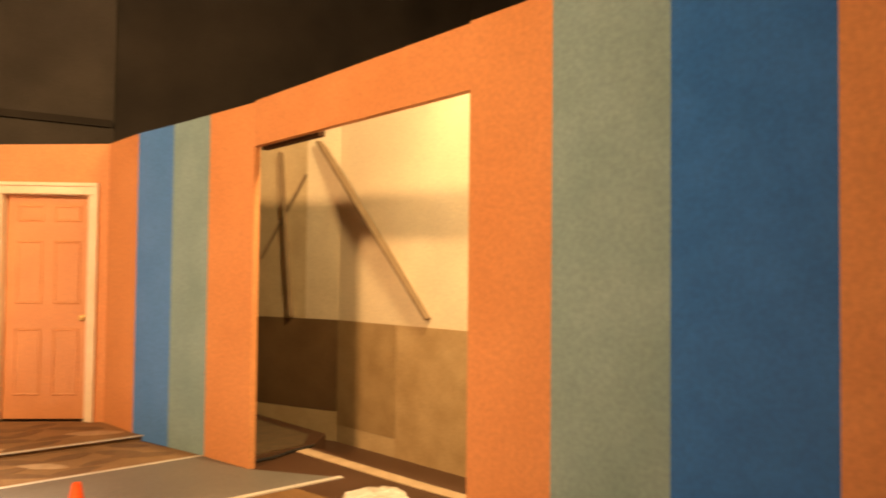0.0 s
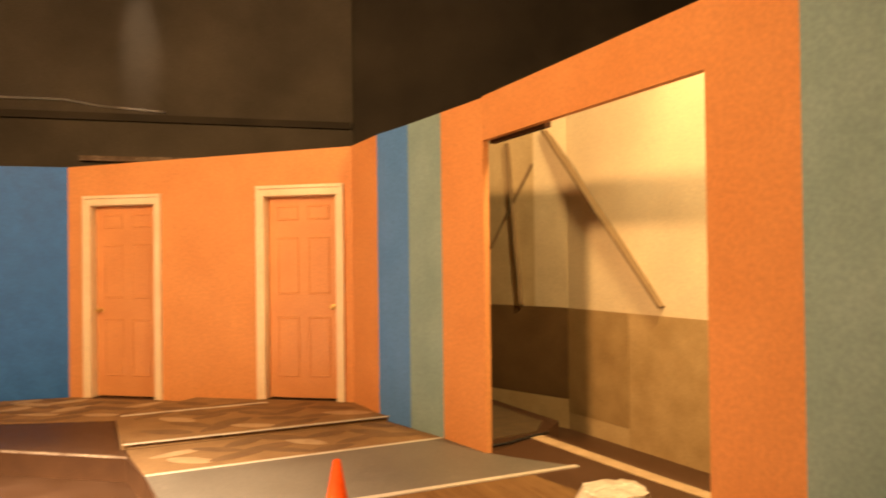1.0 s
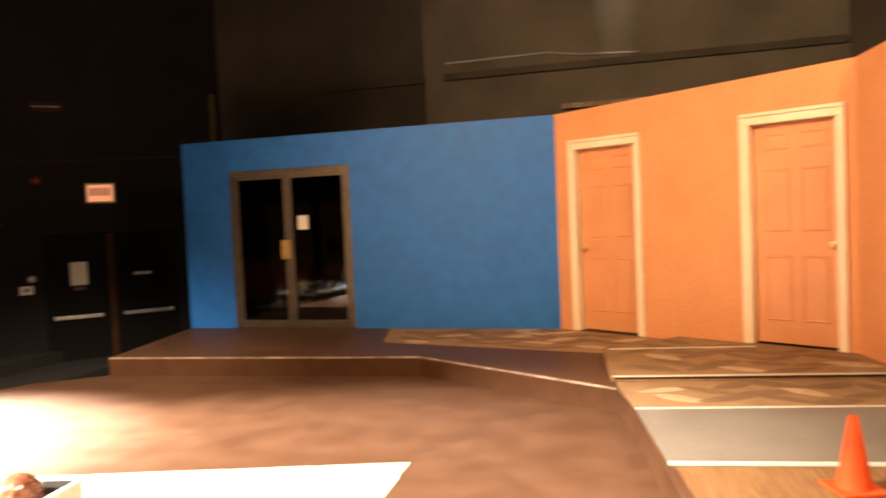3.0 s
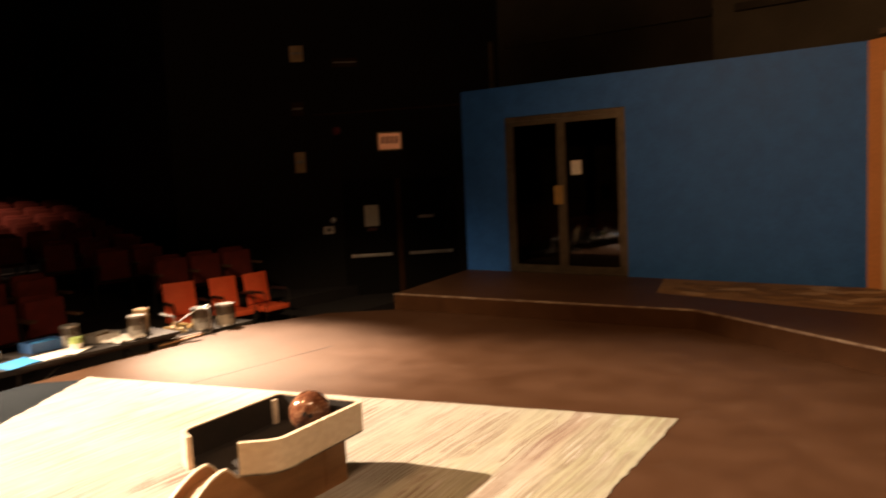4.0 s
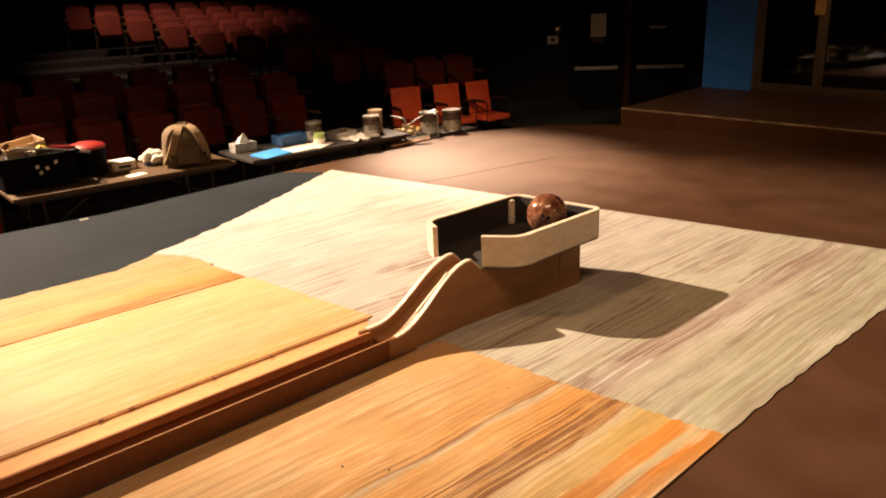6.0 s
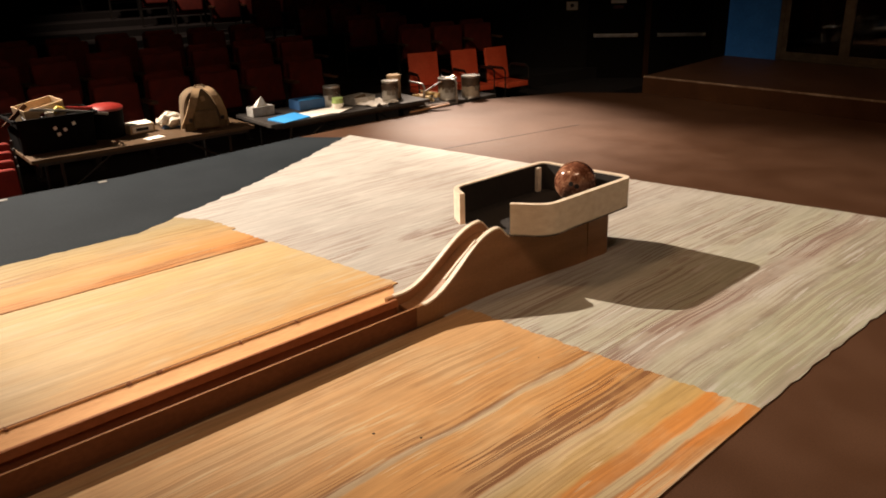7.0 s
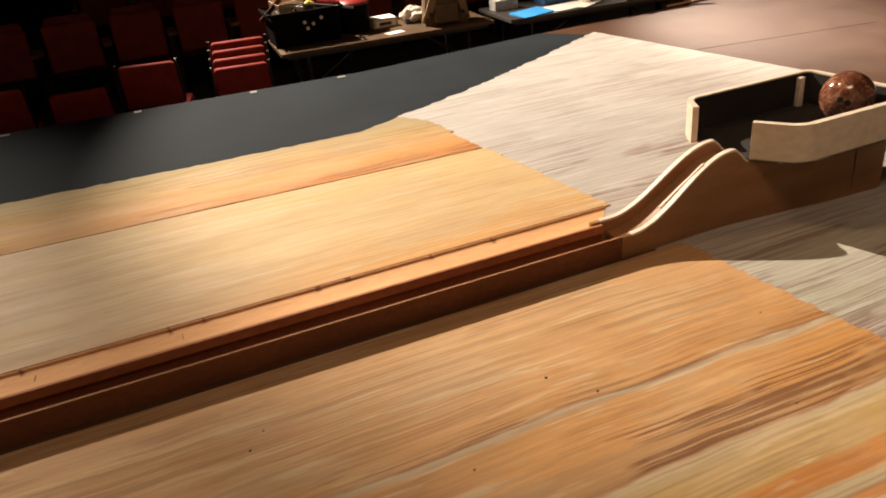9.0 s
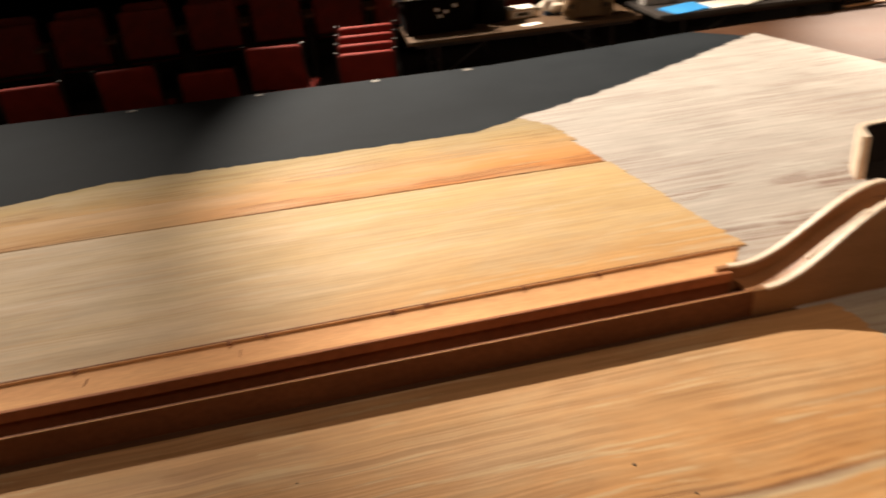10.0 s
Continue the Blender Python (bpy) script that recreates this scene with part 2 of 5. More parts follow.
M |= {
    "lane_a": painted_boards("lane_paint_outer", -2.4, -1.3, [(-2.4, (0.30, 0.25, 0.13)), (-2.1, (0.33, 0.27, 0.14)), (-1.95, (0.40, 0.30, 0.14)), (-1.75, (0.46, 0.29, 0.12)), (-1.55, (0.50, 0.26, 0.09))],
                             1.0, (0.36, 0.31, 0.20), (0.22, 0.13, 0.06), wobble=0.05, grain=0.20, dabs=0.5, loose=0.2),
    "lane_d": painted_boards("lane_paint_band", -1.75, -1.3, [(-1.75, (0.46, 0.29, 0.12)), (-1.60, (0.52, 0.28, 0.10)), (-1.48, (0.50, 0.22, 0.065)), (-1.34, (0.40, 0.18, 0.06))],
                             3.0, (0.46, 0.33, 0.17), (0.20, 0.085, 0.03), [(-1.52, -1.40, 0.75)], (-0.6, -2.4, (0.44, 0.31, 0.16), 0.75), wobble=0.03),
    "lane_b": painted_boards("lane_paint_left", -1.45, -0.2, [(-1.45, (0.50, 0.38, 0.19)), (-1.25, (0.55, 0.41, 0.20)), (-1.0, (0.53, 0.39, 0.19)), (-0.75, (0.55, 0.40, 0.20)), (-0.55, (0.54, 0.35, 0.15)), (-0.40, (0.56, 0.32, 0.12))],
                             2.0, (0.52, 0.43, 0.28), (0.42, 0.25, 0.11), [(-0.75, -0.55, 0.25)], (-0.7, -2.3, (0.47, 0.40, 0.29), 0.9), wobble=0.05, grain=0.26, dabs=0.65, loose=0.22),
    "lane_c": painted_boards("lane_paint_right", 0.0, 1.36, [(0.0, (0.52, 0.32, 0.15)), (0.25, (0.54, 0.33, 0.15)), (0.45, (0.53, 0.31, 0.13)), (0.640, (0.52, 0.28, 0.10)), (0.652, (0.27, 0.13, 0.05)), (0.664, (0.50, 0.42, 0.28)), (0.682, (0.50, 0.41, 0.26)), (0.692, (0.54, 0.29, 0.095)), (0.85, (0.54, 0.28, 0.09)),
                              (0.87, (0.43, 0.24, 0.09)), (0.95, (0.42, 0.24, 0.10)), (0.965, (0.27, 0.13, 0.05)), (0.978, (0.50, 0.42, 0.27)), (1.005, (0.47, 0.38, 0.20)), (1.03, (0.46, 0.33, 0.13)), (1.12, (0.47, 0.32, 0.12)), (1.135, (0.56, 0.24, 0.055)), (1.20, (0.56, 0.24, 0.06)), (1.212, (0.45, 0.39, 0.24)), (1.238, (0.45, 0.38, 0.23)), (1.25, (0.57, 0.22, 0.045)), (1.315, (0.55, 0.25, 0.07)), (1.33, (0.48, 0.40, 0.28))],
                             5.0, (0.56, 0.43, 0.25), (0.16, 0.070, 0.03), [(0.60, 0.66, 0.6), (0.80, 0.96, 0.85)], (0.2, -2.2, (0.52, 0.34, 0.18), 0.65), wobble=0.016, grain=0.34, dabs=0.75, loose=0.28),
    "approach": painted_boards("approach_paint", -3.6, 1.4, [(-3.6, (0.414, 0.398, 0.359)), (-2.4, (0.450, 0.435, 0.398)), (-1.3, (0.450, 0.426, 0.388)), (-0.3, (0.441, 0.416, 0.369)), (0.35, (0.432, 0.426, 0.349)), (0.70, (0.414, 0.416, 0.320)), (0.76, (0.360, 0.305, 0.252)), (0.84, (0.360, 0.305, 0.252)), (0.90, (0.414, 0.407, 0.320)), (0.985, (0.378, 0.361, 0.272)), (1.0, (0.252, 0.213, 0.155)), (1.02, (0.405, 0.407, 0.301)), (1.25, (0.378, 0.398, 0.281)), (1.36, (0.414, 0.407, 0.339))],
                               4.0, (0.495, 0.490, 0.446), (0.198, 0.125, 0.097), [(-0.95, -0.45, 0.75), (0.180, 0.509, 0.630), (0.648, 0.833, 0.776)], wobble=0.03, grain=0.36, dabs=0.85, loose=0.36),
    "lane_far": painted_boards("lane_paint_platform", 2.0, 7.0, [(2.0, (0.17, 0.09, 0.037)), (4.0, (0.21, 0.115, 0.05)), (7.0, (0.18, 0.098, 0.04))], 6.0, (0.24, 0.14, 0.06), (0.12, 0.06, 0.025), wobble=0.03, loose=0.3),
    "carpet": surface("tan_carpet", (0.24, 0.135, 0.056), (0.32, 0.19, 0.085), 5, 0.85, 0.4, fine=160, grit=0.6),
    "leaf_dark": surface("brown_leaf_paint", (0.155, 0.086, 0.038), (0.22, 0.125, 0.056), 9, 0.85, 0.3, fine=160, grit=0.6),
    "leaf_pale": surface("cream_leaf_paint", (0.40, 0.27, 0.15), (0.52, 0.37, 0.22), 9, 0.85, 0.3, fine=160, grit=0.6),
    "gutter": surface("gutter_paint", (0.54, 0.285, 0.12), (0.64, 0.38, 0.18), 5, 0.75, 0.1, (1, 0.3, 1), spec=0.12),
    "lip": surface("reddish_gutter_paint", (0.36, 0.145, 0.060), (0.45, 0.19, 0.08), 4, 0.7, 0.1, (6, 0.6, 1), spec=0.15),
    "beam": surface("dark_brown_wood", (0.17, 0.066, 0.03), (0.24, 0.10, 0.046), 4, 0.7, 0.1, (6, 0.6, 1), spec=0.12),
    "felt": surface("black_felt", (0.012, 0.010, 0.008), (0.022, 0.018, 0.015), 8, 0.9, 0.2),
    "alu": surface("bronze_aluminium", (0.12, 0.098, 0.07), (0.18, 0.145, 0.10), 10, 0.4, 0.03, metal=0.6),
    "brass": surface("worn_brass", (0.62, 0.40, 0.14), (0.75, 0.50, 0.20), 12, 0.35, 0.03, metal=0.6),
    "glass": clear_glass("dark_glass", (0.35, 0.33, 0.30)),
    "paper": surface("paper", (0.74, 0.70, 0.62), (0.82, 0.78, 0.70), 20, 0.8, 0.02),
    "red_seat": surface("red_upholstery", (0.135, 0.015, 0.009), (0.20, 0.024, 0.014), 9, 0.8, 0.25, fine=140),
    "red_vinyl": surface("red_vinyl", (0.17, 0.018, 0.012), (0.25, 0.030, 0.019), 6, 0.75, 0.08, fine=80, spec=0.12),
    "orange_vinyl": surface("orange_vinyl", (0.78, 0.105, 0.038), (0.85, 0.135, 0.05), 6, 0.5, 0.1),
    "black_metal": surface("black_metal", (0.012, 0.011, 0.010), (0.03, 0.027, 0.024), 12, 0.45, 0.05, metal=0.3),
    "steel": surface("galvanised_steel", (0.42, 0.40, 0.37), (0.56, 0.54, 0.50), 14, 0.35, 0.05, metal=0.8),
    "dark_wood": surface("dark_armrest_wood", (0.10, 0.05, 0.025), (0.16, 0.085, 0.04), 9, 0.4, 0.05, (6, 1, 1)),
    "table": surface("brown_table_laminate", (0.07, 0.042, 0.022), (0.10, 0.063, 0.034), 7, 0.5, 0.04, spec=0.2),
    "table_dark": surface("black_table_laminate", (0.03, 0.027, 0.025), (0.05, 0.045, 0.04), 7, 0.5, 0.04, spec=0.2),
    "canvas": surface("tan_canvas", (0.085, 0.052, 0.022), (0.135, 0.086, 0.038), 10, 0.85, 0.4),
    "bin": surface("black_bin_plastic", (0.0025, 0.0025, 0.0025), (0.005, 0.0045, 0.0045), 10, 0.75, 0.1, spec=0.05),
    "red_plastic": surface("red_plastic", (0.19, 0.015, 0.011), (0.26, 0.023, 0.016), 8, 0.35, 0.05),
    "yellow": surface("yellow_plastic", (0.75, 0.52, 0.05), (0.82, 0.60, 0.10), 8, 0.4, 0.05),
    "blue_plastic": surface("blue_plastic", (0.03, 0.10, 0.26), (0.05, 0.14, 0.32), 8, 0.45, 0.05),
    "blue_folder": surface("blue_card", (0.03, 0.26, 0.62), (0.05, 0.32, 0.70), 6, 0.5, 0.03),
    "card": surface("cardboard", (0.42, 0.30, 0.17), (0.52, 0.38, 0.23), 9, 0.85, 0.1),
    "green": surface("green_plastic", (0.30, 0.42, 0.12), (0.38, 0.50, 0.18), 8, 0.45, 0.05),
    "cone": surface("cone_plastic", (0.60, 0.070, 0.012), (0.68, 0.09, 0.018), 6, 0.65, 0.06, spec=0.15),
    "shadow_strip": surface("shadow_tan", (0.19, 0.13, 0.065), (0.25, 0.17, 0.09), 6, 0.6, 0.1),
    "cord": plain("black_cord", (0.012, 0.010, 0.009), 0.6),
    "exit": plain("exit_sign_face", (0.80, 0.30, 0.13), 0.5, emit=0.20),
    "dark_bar": plain("dark_print", (0.12, 0.03, 0.02), 0.6),
    "floor_glue": surface("stage_edge_tape", (0.12, 0.115, 0.10), (0.17, 0.16, 0.14), 9, 0.6, 0.05),
}


def ball_material():
    m = surface("swirled_ball", (0.11, 0.038, 0.020), (0.40, 0.21, 0.125), 19, 0.12, 0.0, fine=26, c3=(0.19, 0.078, 0.044), rvar=0.03)
    n = m.node_tree.nodes
    for t in n:
        if t.type == "TEX_NOISE":
            t.inputs["Distortion"].default_value = 2.5
    n["Principled BSDF"].inputs["Coat Weight"].default_value = 0.6
    return m


M["ball"] = ball_material()

# ---- small building helpers ----


def finish(ob, bm, material):
    bmesh.ops.recalc_face_normals(bm, faces=bm.faces)
    bm.to_mesh(ob.data)
    bm.free()
    for one in (material if isinstance(material, (list, tuple)) else [material]):
        ob.data.materials.append(one)
    return ob


def part(name, bm, material, parent=None, label=""):
    ob = finish(new(name, bpy.data.meshes.new(name)), bm, material)
    if parent:
        ob.parent = parent
    return tagged(ob, label) if label else ob


def prism(points, z0, z1, bm=None):
    bm = bm or bmesh.new()
    lo = [bm.verts.new((x, y, z0)) for x, y in points]
    hi = [bm.verts.new((x, y, z1)) for x, y in points]
    bm.faces.new(lo[::-1])
    bm.faces.new(hi)
    for i in range(len(lo)):
        j = (i + 1) % len(lo)
        bm.faces.new((lo[i], lo[j], hi[j], hi[i]))
    return bm


def box(x0, x1, y0, y1, z0, z1, bevel=0.0, bm=None):
    made = prism([(x0, y0), (x1, y0), (x1, y1), (x0, y1)], z0, z1)
    if bevel:
        bmesh.ops.bevel(made, geom=made.edges[:], offset=bevel, segments=2, affect="EDGES", profile=0.7)
    return join(bm, made) if bm else made


def join(bm, other):
    t = bpy.data.meshes.new("t")
    other.to_mesh(t)
    other.free()
    bm.from_mesh(t)
    bpy.data.meshes.remove(t)
    return bm


def moved(bm, m):
    bmesh.ops.transform(bm, matrix=m, verts=bm.verts)
    return bm


def between(p, q, d0, d1, off0, off1, z0, z1, bm=None):
    """A block along the line p to q, from d0 to d1 metres along it and off0 to off1 to its left."""
    a, b = Vector(p), Vector(q)
    d = (b - a).normalized()
    s = Vector((-d.y, d.x))
    c = [a + d * d0 + s * off0, a + d * d1 + s * off0, a + d * d1 + s * off1, a + d * d0 + s * off1]
    return prism([tuple(v) for v in c], z0, z1, bm)


def lathe(profile, n=24, bm=None):
    bm = bm or bmesh.new()
    rings = []
    for r, z in profile:
        rings.append([bm.verts.new((max(r, 1e-4) * math.cos(2 * math.pi * k / n), max(r, 1e-4) * math.sin(2 * math.pi * k / n), z)) for k in range(n)])
    for a, b in zip(rings, rings[1:]):
        for k in range(n):
            bm.faces.new((a[k], a[(k + 1) % n], b[(k + 1) % n], b[k]))
    bm.faces.new(rings[0][::-1])
    bm.faces.new(rings[-1])
    return bm


def tube(points, r, n=8, bm=None):
    """A round bar through the points."""
    bm = bm or bmesh.new()
    pts = [Vector(p) for p in points]
    rings = []
    for i, p in enumerate(pts):
        d = ((pts[min(i + 1, len(pts) - 1)] - p).normalized() + (p - pts[max(i - 1, 0)]).normalized()).normalized()
        q = d.to_track_quat("Z", "Y")
        rings.append([bm.verts.new(p + q @ Vector((r * math.cos(2 * math.pi * k / n), r * math.sin(2 * math.pi * k / n), 0))) for k in range(n)])
    for a, b in zip(rings, rings[1:]):
        for k in range(n):
            bm.faces.new((a[k], a[(k + 1) % n], b[(k + 1) % n], b[k]))
    bm.faces.new(rings[0][::-1])
    bm.faces.new(rings[-1])
    return bm


def smooth(ob, degrees=35):
    for p in ob.data.polygons:
        p.use_smooth = True
    ob.data.set_sharp_from_angle(angle=radians(degrees))
    return ob


# ---- structure ----
P1, P2 = 0.187, 0.232  # platform, carpeted landing
HOUSE = -0.60
STAGE_EDGE = [(-5.3, -6.0), (-5.50, -0.2), (-5.62, 2.3), (-5.95, 3.9), (-6.30, 6.3), (-5.95, 7.3), (-5.34, 7.8), (-5.78, 9.9)]
stage = tagged(part("floor_stage", prism(STAGE_EDGE + [(-5.78, 12.0), (8.0, 12.0), (8.0, -6.0)], -0.5, 0.0), M["stage"]), "brown painted theatre stage floor", "floor", kind="structure")
tagged(part("floor_house", prism([(-26, -14), (8, -14), (8, 14), (-26, 14)], HOUSE - 0.2, HOUSE), M["house"]), "dark carpeted auditorium floor", "floor", kind="structure")
tagged(part("floor_blue", prism([(-5.3, -6), (-5.50, -0.2), (-5.62, 2.3), (-5.95, 3.9), (-5.60, 4.25), (-4.8, 3.25), (-4.22, 2.2), (-4.0, 1.6), (-3.9, 0.0), (-3.3, -6)], 0.0, 0.002), M["blue_floor"], stage), "blue-grey painted strip along the stage edge")
tagged(part("platform", prism([(-5.34, 7.80), (-1.90, 8.09), (0.08, 6.95), (0.25, 6.36), (0.50, 5.0), (1.45, 0.5), (2.0, -6), (3.95, -6), (3.95, 3.6), (3.30, 6.6), (3.62, 7.0), (3.42, 8.3), (2.05, 9.9), (-5.78, 9.9)], 0.0, P1), [M["stage"]]), "raised brown platform along the set walls", "platform", kind="structure")
tagged(part("landing", prism([(0.04, 7.20), (2.20, 7.53), (2.06, 8.30), (0.55, 9.15), (-0.13, 8.36)], P1, P2), M["carpet"]), "carpeted landing before the doors", "step", kind="structure")
tagged(part("grey_strip", prism([(0.25, 6.36), (2.50, 6.73), (2.65, 6.13), (3.1, 5.60), (0.48, 5.23)], P1, P1 + 0.004), M["grey"]), "grey painted strip", "floor", kind="structure")

WALL_T = 0.05
BL, BR, CO = (-5.78, 9.9), (-0.77, 9.9), (2.03, 8.27)
ZB, ZC, ZR = 2.665, 2.75, 2.88


def slab(points, z_tops, thick, z0=0.0):
    """A wall along a polyline, its back to the left of the way, with its own top height at each point."""
    bm = bmesh.new()
    pts = [Vector(p) for p in points]
    rows = []
    for i, p in enumerate(pts):
        d = (pts[min(i + 1, len(pts) - 1)] - pts[max(i - 1, 0)]).normalized()
        s = Vector((-d.y, d.x)) * thick
        b = p + s
        rows.append([bm.verts.new(v) for v in ((p.x, p.y, z0), (p.x, p.y, z_tops[i]), (b.x, b.y, z_tops[i]), (b.x, b.y, z0))])
    for a, b in zip(rows, rows[1:]):
        for k in range(4):
            bm.faces.new((a[k], b[k], b[(k + 1) % 4], a[(k + 1) % 4]))
    bm.faces.new(rows[0])
    bm.faces.new(rows[-1][::-1])
    return bm


# blue wall with the opening of the glass door
bm = box(BL[0], -5.08, 9.9, 9.9 + WALL_T, 0, ZB)
box(-3.36, BR[0], 9.9, 9.9 + WALL_T, 0, ZB, bm=bm)
box(-5.08, -3.36, 9.9, 9.9 + WALL_T, 2.255, ZB, bm=bm)
tagged(part("wall_blue", bm, M["blue"]), "bright blue painted set wall", "wall", kind="structure")
# orange door wall with its two door openings
DOORS = ((0.665, P1 + 0.006), (2.685, P2 + 0.003))
DOOR_W, DOOR_H = 0.76, 2.045
run = (Vector(CO) - Vector(BR)).length


def wall_at(d):
    return tuple(Vector(BR).lerp(Vector(CO), d / run)), ZB + (ZC - ZB) * d / run


bm = bmesh.new()
cuts = [0.0] + [d + s_ * (DOOR_W / 2 + 0.02) for d, z in DOORS for s_ in (-1, 1)] + [run]
for i, (d0, d1) in enumerate(zip(cuts, cuts[1:])):
    (p, z0), (q, z1) = wall_at(d0), wall_at(d1)
    join(bm, slab([p, q], [z0, z1], WALL_T, 0.0 if i % 2 == 0 else DOORS[i // 2][1] + DOOR_H + 0.02))
tagged(part("wall_doors", bm, M["orange"]), "orange painted set wall with two doors", "wall", kind="structure")
# striped curved wall
CURVE = [CO, (2.15, 7.66), (2.32, 7.18), (2.47, 6.70), (2.63, 6.15)]
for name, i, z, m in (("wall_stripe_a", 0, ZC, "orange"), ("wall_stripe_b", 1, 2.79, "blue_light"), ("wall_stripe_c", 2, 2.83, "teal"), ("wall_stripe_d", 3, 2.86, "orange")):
    zs = [2.75, 2.77, 2.79, 2.81, 2.83]
    tagged(part(name, slab(CURVE[i:i + 2], zs[i:i + 2], WALL_T), M[m]), m.replace("blue_light", "light blue") + " painted stripe of the set wall", "wall", kind="structure")
tagged(part("wall_header", between((2.63, 6.15), (2.89, 3.84), 0, math.hypot(0.26, 2.31), 0, WALL_T, 2.51, 2.84), M["orange"]), "orange header over the opening", "wall", kind="structure")
# a thin dark strip draws the shade on the header's underside
tagged(part("header_shade", between((2.63, 6.15), (2.89, 3.84), 0.01, 0.80, WALL_T, WALL_T + 0.05, 2.487, 2.53), M["riser"]), "dark strip for the shade under the header", "trim", kind="structure")
FAR = [(2.89, 3.84), (2.95, 3.30), (3.02, 2.71), (3.09, 2.10), (3.3, 0.0), (3.5, -2.0)]
for name, i, m in (("wall_stripe_e", 0, "orange"), ("wall_stripe_f", 1, "teal"), ("wall_stripe_g", 2, "blue"), ("wall_stripe_h", 3, "orange"), ("wall_stripe_i", 4, "blue")):
    tagged(part(name, slab(FAR[i:i + 2], [2.85, 2.85], WALL_T), M[m]), m + " painted stripe of the set wall", "wall", kind="structure")
# black theatre shell
bm = box(-26, 9.0, 12.4, 12.6, -0.8, 8.0)
tagged(part("wall_back", bm, M["black"]), "black painted theatre back wall", "wall", kind="structure")
tagged(part("wall_right", box(9.0, 9.2, -14, 12.6, -0.8, 8), M["black"]), "black theatre side wall", "wall", kind="structure")
tagged(part("wall_left", box(-26.2, -26, -14, 12.6, -0.8, 8), M["house_black"]), "black auditorium wall", "wall", kind="structure")
tagged(part("wall_near", box(-26, 9.0, -14.2, -14, -0.8, 8), M["house_black"]), "black auditorium wall", "wall", kind="structure")
tagged(part("ceiling", box(-26, 9.0, -14, 12.6, 8, 8.2), M["house_black"]), "black theatre ceiling", "ceiling", kind="structure")

# ---- the room behind the opening ----
ROOM = [(3.30, 8.75), (3.95, 7.45), (4.30, 5.5), (4.70, 3.2)]
tagged(part("wall_block", slab(ROOM, [3.15] * 4, 0.15), M["block"]), "cream painted block wall", "wall", kind="structure")
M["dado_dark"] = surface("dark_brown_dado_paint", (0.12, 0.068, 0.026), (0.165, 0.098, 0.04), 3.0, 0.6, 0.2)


def on_block(i, k, push=0.014):
    """A point on the face of the block wall: segment i, share k of its length."""
    a, b = Vector(ROOM[i]), Vector(ROOM[i + 1])
    d = (b - a).normalized()
    p = a.lerp(b, k) - Vector((-d.y, d.x)) * push
    return (p.x, p.y)


def tone_patch(name, i, k0, k1, z0, z1, m, label, push=0.005):
    """A thin field of another tone on the block wall, with slightly uneven ends."""
    p, q = on_block(i, k0, push), on_block(i, k1, push)
    tagged(part(name, slab([p, q], [z1, z1], push - 0.002, z0), M[m]), label, "wall", kind="structure")


# the tan and beige hold the shade on the upper left block wall
M["block_shade_tan"] = surface("shaded_tan_block", (0.42, 0.32, 0.17), (0.52, 0.41, 0.23), 3.0, 0.7, 0.2)
M["block_shade_beige"] = surface("shaded_beige_block", (0.57, 0.475, 0.30), (0.69, 0.585, 0.38), 3.0, 0.7, 0.2)
M["dado_mid"] = surface("mid_brown_dado", (0.29, 0.19, 0.08), (0.37, 0.255, 0.115), 5.0, 0.6, 0.2)
M["dado_pale"] = surface("pale_tan_wall_foot", (0.42, 0.30, 0.145), (0.50, 0.37, 0.19), 4.0, 0.6, 0.2)
tone_patch("wall_shade_patch", 0, 0.0, 0.72, 1.15, 3.1, "block_shade_tan", "tan shade coloured onto the block wall")
tone_patch("wall_shade_patch", 0, 0.722, 0.998, 1.15, 2.25, "block_shade_beige", "beige shade coloured onto the block wall")
tone_patch("wall_dado", 0, 0.0, 0.998, 0.28, 1.148, "dado_dark", "dark brown lower band of the block wall", 0.007)
tone_patch("wall_dado", 1, 0.0, 0.43, 0.16, 1.148, "dado_mid", "brown lower band of the block wall", 0.007)
tone_patch("wall_dado", 1, 0.432, 1.0, -0.02, 1.148, "dado", "tan lower band of the block wall", 0.007)
tone_patch("wall_dado", 2, 0.0, 1.0, -0.02, 1.148, "dado", "tan lower band of the block wall", 0.007)
tone_patch("wall_foot", 0, 0.0, 0.998, -0.02, 0.278, "dado_pale", "pale tan foot of the block wall", 0.006)
tone_patch("wall_foot", 1, 0.0, 0.43, -0.02, 0.158, "dado_pale", "pale tan foot of the block wall", 0.006)


# thin brown strips that draw the soft shadows across the block wall
def shadow_strip(p, q, w, name, label):
    d = (Vector(q) - Vector(p))
    bm = box(-w / 2, w / 2, -0.012, 0.012, 0, d.length, 0.003)
    o = part(name, moved(bm, Matrix.Translation(p) @ d.to_track_quat("Z", "Y").to_matrix().to_4x4()), M["shadow_strip"])
    return tagged(o, label, "brace")

